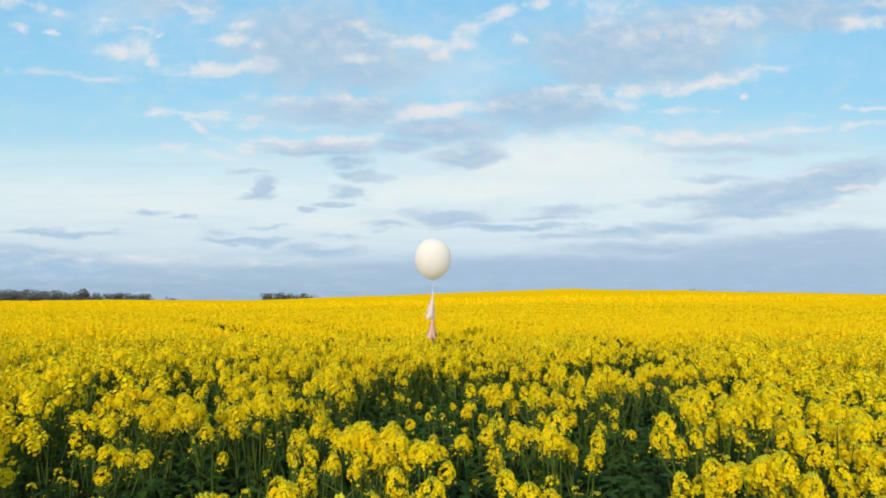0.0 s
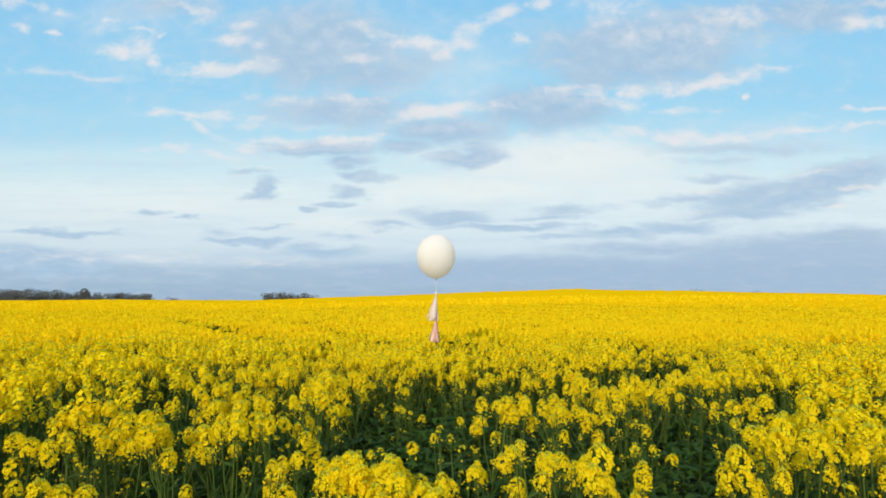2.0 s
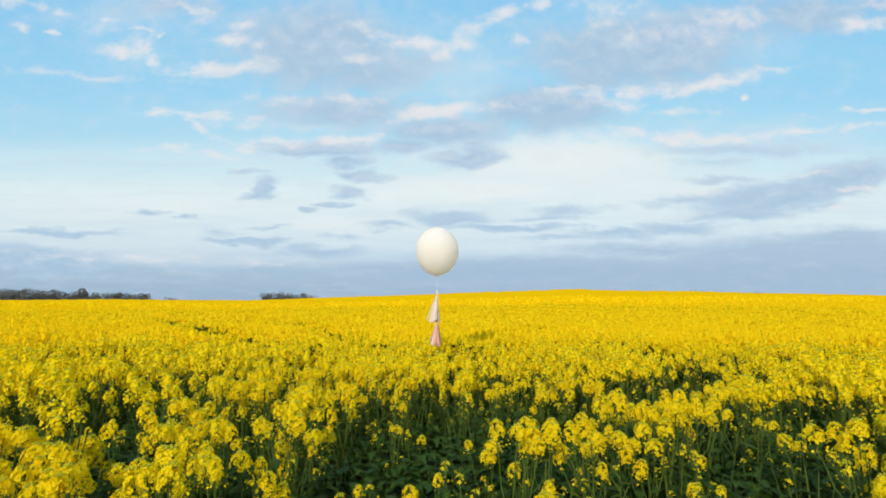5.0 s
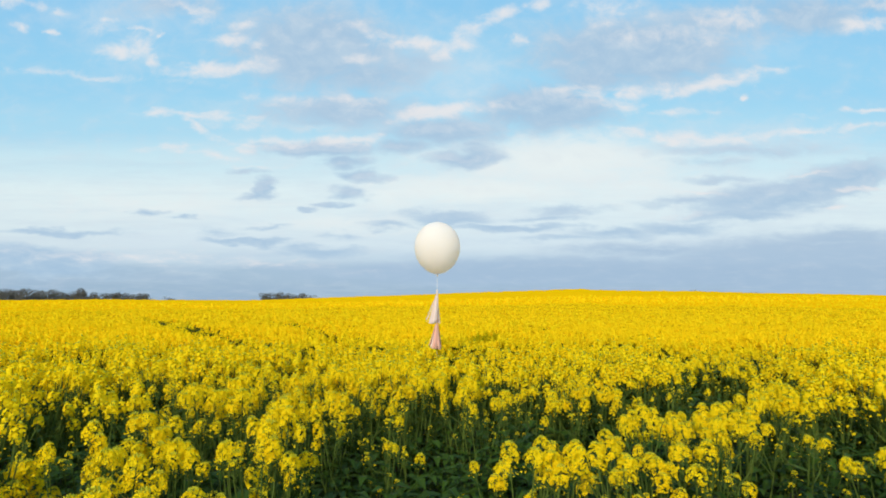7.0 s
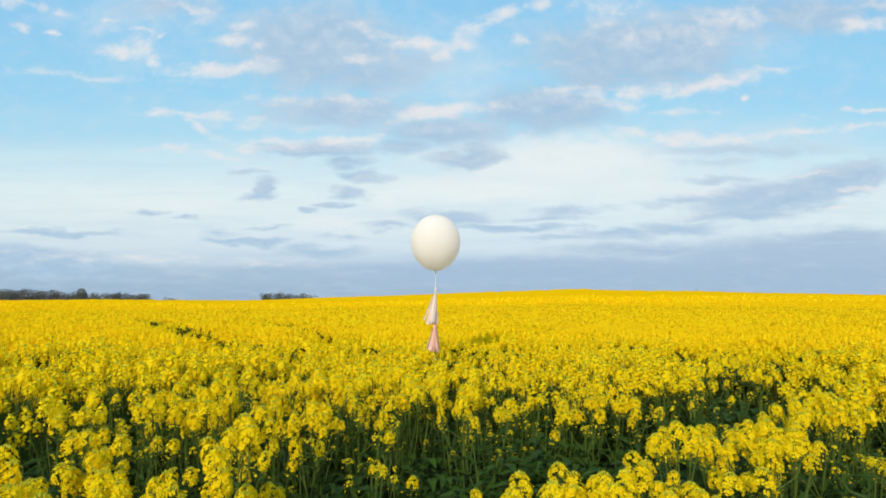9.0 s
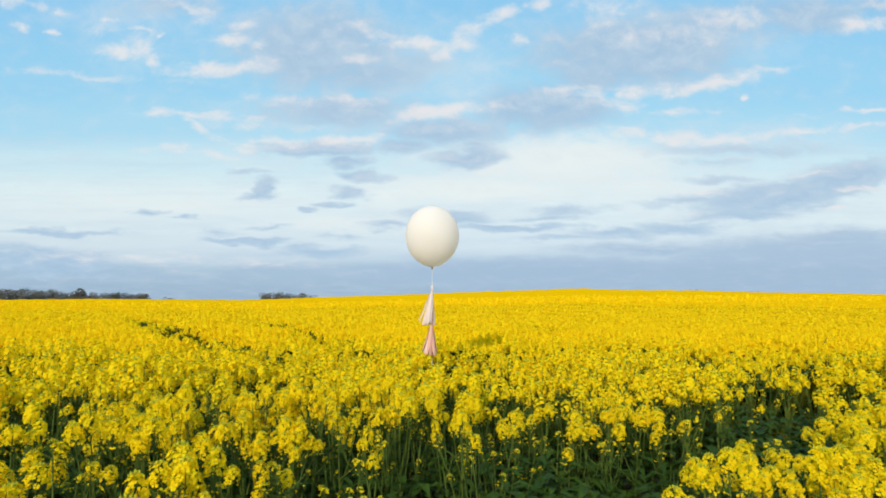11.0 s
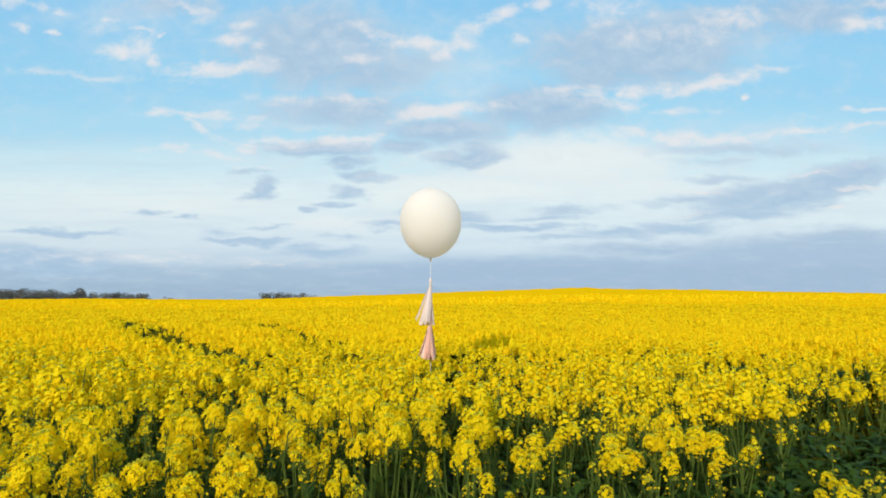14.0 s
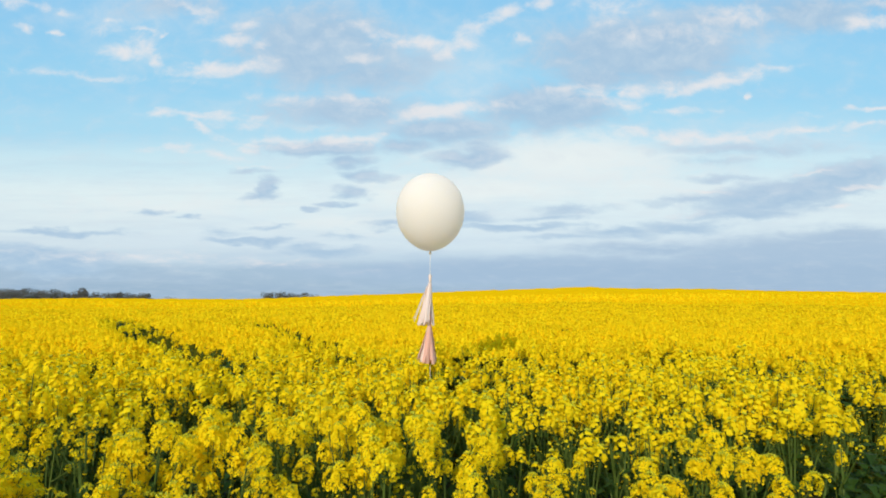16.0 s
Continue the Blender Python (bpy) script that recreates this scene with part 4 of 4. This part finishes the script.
envelope = at_height(part("envelope", envelope_mesh(0.612, 0.70), LATEX, balloon), 2.31)
at_height(part("knot", lathe([(0.006, -0.03), (0.017, -0.028), (0.010, -0.012), (0.008, -0.004), (0.014, 0.004)]), LATEX, balloon, "rolled latex knot"), 2.31)
sway = [(0.004 * math.sin(2.1 * k), 0.004 * math.cos(1.7 * k), 2.29 - k * 2.29) for k in np.linspace(0, 1, 24)]
part("ribbon", tube_bm(sway, [0.0022] * 24, 6), RIBBON, balloon, "thin white ribbon")


def tassel(z, mat, long, label, seed, dx, blown):
    rng = np.random.RandomState(seed)
    knot = at_height(part("tassel", lathe([(0.006, 0.0), (0.013, 0.012), (0.011, 0.03), (0.016, 0.05), (0.008, 0.075), (0.004, 0.08)], 12), mat, balloon, label), z, dx)
    for i in range(42):
        turn = 2.4 * i + rng.normal(0, 0.2)
        one = part("strip", strip(rng, long, rng.uniform(0.026, 0.046), rng.uniform(0.008, 0.068), turn), CREAM if i % 6 == 1 else mat, knot)
        one.rotation_euler = (radians(rng.normal(0, 1.5)), radians(blown + rng.normal(0, 2.5) + (8 if i % 9 == 4 else 0)), 0)


tassel(2.03, CREAM, 0.375, "cream tissue-paper tassel", 5, 0.0, 6.0)
tassel(1.68, BLUSH, 0.35, "blush-pink tissue-paper tassel", 6, 0.0, 3.0)

# ---- trees on the skyline ----


def tree(rng, high, wide, clumps, label, category, low=0.25):
    """A tree at the origin: trunk with limbs, and a crown of many small clumps."""
    root = tagged(new("bush" if category == "bush" else "tree"), label, category, "trees on the skyline", "")
    bits = [tube([(0, 0, -0.3), (rng.normal(0, 0.1), 0, high * 0.35), (rng.normal(0, 0.3), rng.normal(0, 0.3), high * 0.75)], [0.03 * high, 0.022 * high, 0.008 * high], 7)]
    for i in range(6):
        w, z = 2.4 * i, high * rng.uniform(0.25, 0.5)
        d = np.array([math.cos(w), math.sin(w), 0])
        bits.append(tube([(0, 0, z), d * wide * 0.22 + (0, 0, z + high * 0.15), d * wide * 0.4 + (0, 0, z + high * 0.3)], [0.014 * high, 0.009 * high, 0.004 * high], 5))
    v, t, m = join([(a, b, 0) for a, b in bits])
    trunk = new("trunk", mesh_of("trunk", v, t, [BARK], smooth=True))
    trunk.parent = root
    out, lobes = [], [(rng.normal(0, wide * 0.2), rng.normal(0, wide * 0.2), high * rng.uniform(low + 0.15, 0.85), rng.uniform(0.22, 0.36)) for _ in range(7)]
    for i in range(clumps):
        lx, ly, lz, ls = lobes[i % len(lobes)]
        d = unit(rng.normal(0, 1, 3)) * rng.uniform(0.35, 1.0) ** 0.5
        at = np.array([lx + d[0] * wide * ls, ly + d[1] * wide * ls, min(max(lz + d[2] * high * 0.24, high * low * 0.6), high)])
        a, b, c = frame_of(rng.normal(0, 1, 3))
        s = rng.uniform(0.15, 0.38) * (high / 8)
        out.append((np.array([at - s * a, at - 0.6 * s * b, at + s * a, at + 0.6 * s * b + 0.3 * s * c]), [(0, 1, 2), (0, 2, 3)], 0))
    v, t, m = join(out)
    crown = new("crown", mesh_of("crown", v, t, [CROWN]))
    crown.parent = root
    return root


def stand(ob, az, r, scale=1.0, turn=0.0):
    x, y = r * math.sin(az), r * math.cos(az)
    ob.matrix_basis = pose(x, y, float(ground_z(np.array(x), np.array(y))), 0, 0, turn) @ Matrix.Scale(scale, 4)
    return ob


rng = np.random.RandomState(21)
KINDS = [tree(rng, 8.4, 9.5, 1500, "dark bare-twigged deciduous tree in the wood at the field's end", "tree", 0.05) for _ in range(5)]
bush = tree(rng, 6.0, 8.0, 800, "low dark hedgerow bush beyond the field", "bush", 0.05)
used = set()


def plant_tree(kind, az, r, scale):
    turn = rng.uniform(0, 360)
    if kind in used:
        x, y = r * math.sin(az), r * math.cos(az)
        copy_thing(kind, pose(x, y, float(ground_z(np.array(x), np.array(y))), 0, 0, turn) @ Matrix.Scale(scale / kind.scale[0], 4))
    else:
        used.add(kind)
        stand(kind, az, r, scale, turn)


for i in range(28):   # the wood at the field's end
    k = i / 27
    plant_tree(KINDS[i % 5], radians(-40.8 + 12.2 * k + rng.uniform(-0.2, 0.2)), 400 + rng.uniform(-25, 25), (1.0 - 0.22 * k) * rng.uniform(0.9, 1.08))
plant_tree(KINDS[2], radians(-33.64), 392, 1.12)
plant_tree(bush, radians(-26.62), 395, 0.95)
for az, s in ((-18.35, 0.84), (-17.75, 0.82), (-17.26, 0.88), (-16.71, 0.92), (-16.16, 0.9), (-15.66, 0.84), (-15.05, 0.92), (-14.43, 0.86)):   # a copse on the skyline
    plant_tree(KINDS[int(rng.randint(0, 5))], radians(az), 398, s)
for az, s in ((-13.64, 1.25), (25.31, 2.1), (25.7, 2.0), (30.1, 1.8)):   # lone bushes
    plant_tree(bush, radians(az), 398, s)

# ---- the plants nearest the camera's way, one by one ----
head_mesh = [mesh_of("flower_head", *p[:2], CROP, p[2]) for p in HEADS[0]]
young_mesh = [mesh_of("flower_head", *p[:2], CROP, p[2]) for p in YOUNG[0]]
leaf_mesh = [mesh_of("leaf", *p[:2], CROP, p[2], True) for p in LEAVES[0]]


def rapeseed_plant(i):
    stems, tips, leaves = PLANS[i]
    root = tagged(new("rapeseed_plant"), "rapeseed plant with few open flowers and green buds" if i >= 8 else "tall rapeseed plant with bright yellow flower heads", "rapeseed", "rapeseed plants by the path")
    v, t, m = join([(*tube(path, radii, 4), S) for path, radii in stems])
    ob = new("stem", mesh_of("stem", v, t, CROP, m, True))
    ob.parent = root
    for k, tip in enumerate(tips):
        pool = young_mesh if tip[3] else head_mesh
        ob = new("flower_head", pool[k % len(pool)])
        ob.parent, ob.matrix_basis = root, Matrix(head_matrix(tip).tolist())
    for k, row in enumerate(leaves):
        ob = new("leaf", leaf_mesh[k % 4])
        ob.parent, ob.matrix_basis = root, Matrix(leaf_matrix(row).tolist())
    return root


rng = np.random.RandomState(31)
x, y = sow(rng, -2.5, 2.8, 1.7, 7.2, 19, close_by)
open_ = gap(x, y)
which = np.where(rng.uniform(0, 1, len(x)) < 0.15 + 0.7 * open_, 8 + rng.randint(0, 4, len(x)), rng.randint(0, 8, len(x)))
first = {}
for px, py, i, top in zip(x, y, which, crop_top(x, y)):
    high, wide = top / CROP_HEIGHT * (1 + rng.normal(0, 0.045)), rng.uniform(0.95, 1.2)
    m = pose(px, py, 0, rng.normal(0, 3.2), rng.normal(1, 3.2), rng.uniform(0, 360)) @ Matrix.Diagonal((wide, wide, high, 1))
    if i in first:
        copy_thing(first[i], m @ Matrix.Diagonal((1 / first[i].scale[0], 1 / first[i].scale[1], 1 / first[i].scale[2], 1)))
    else:
        first[i] = rapeseed_plant(int(i))
        first[i].matrix_basis = m
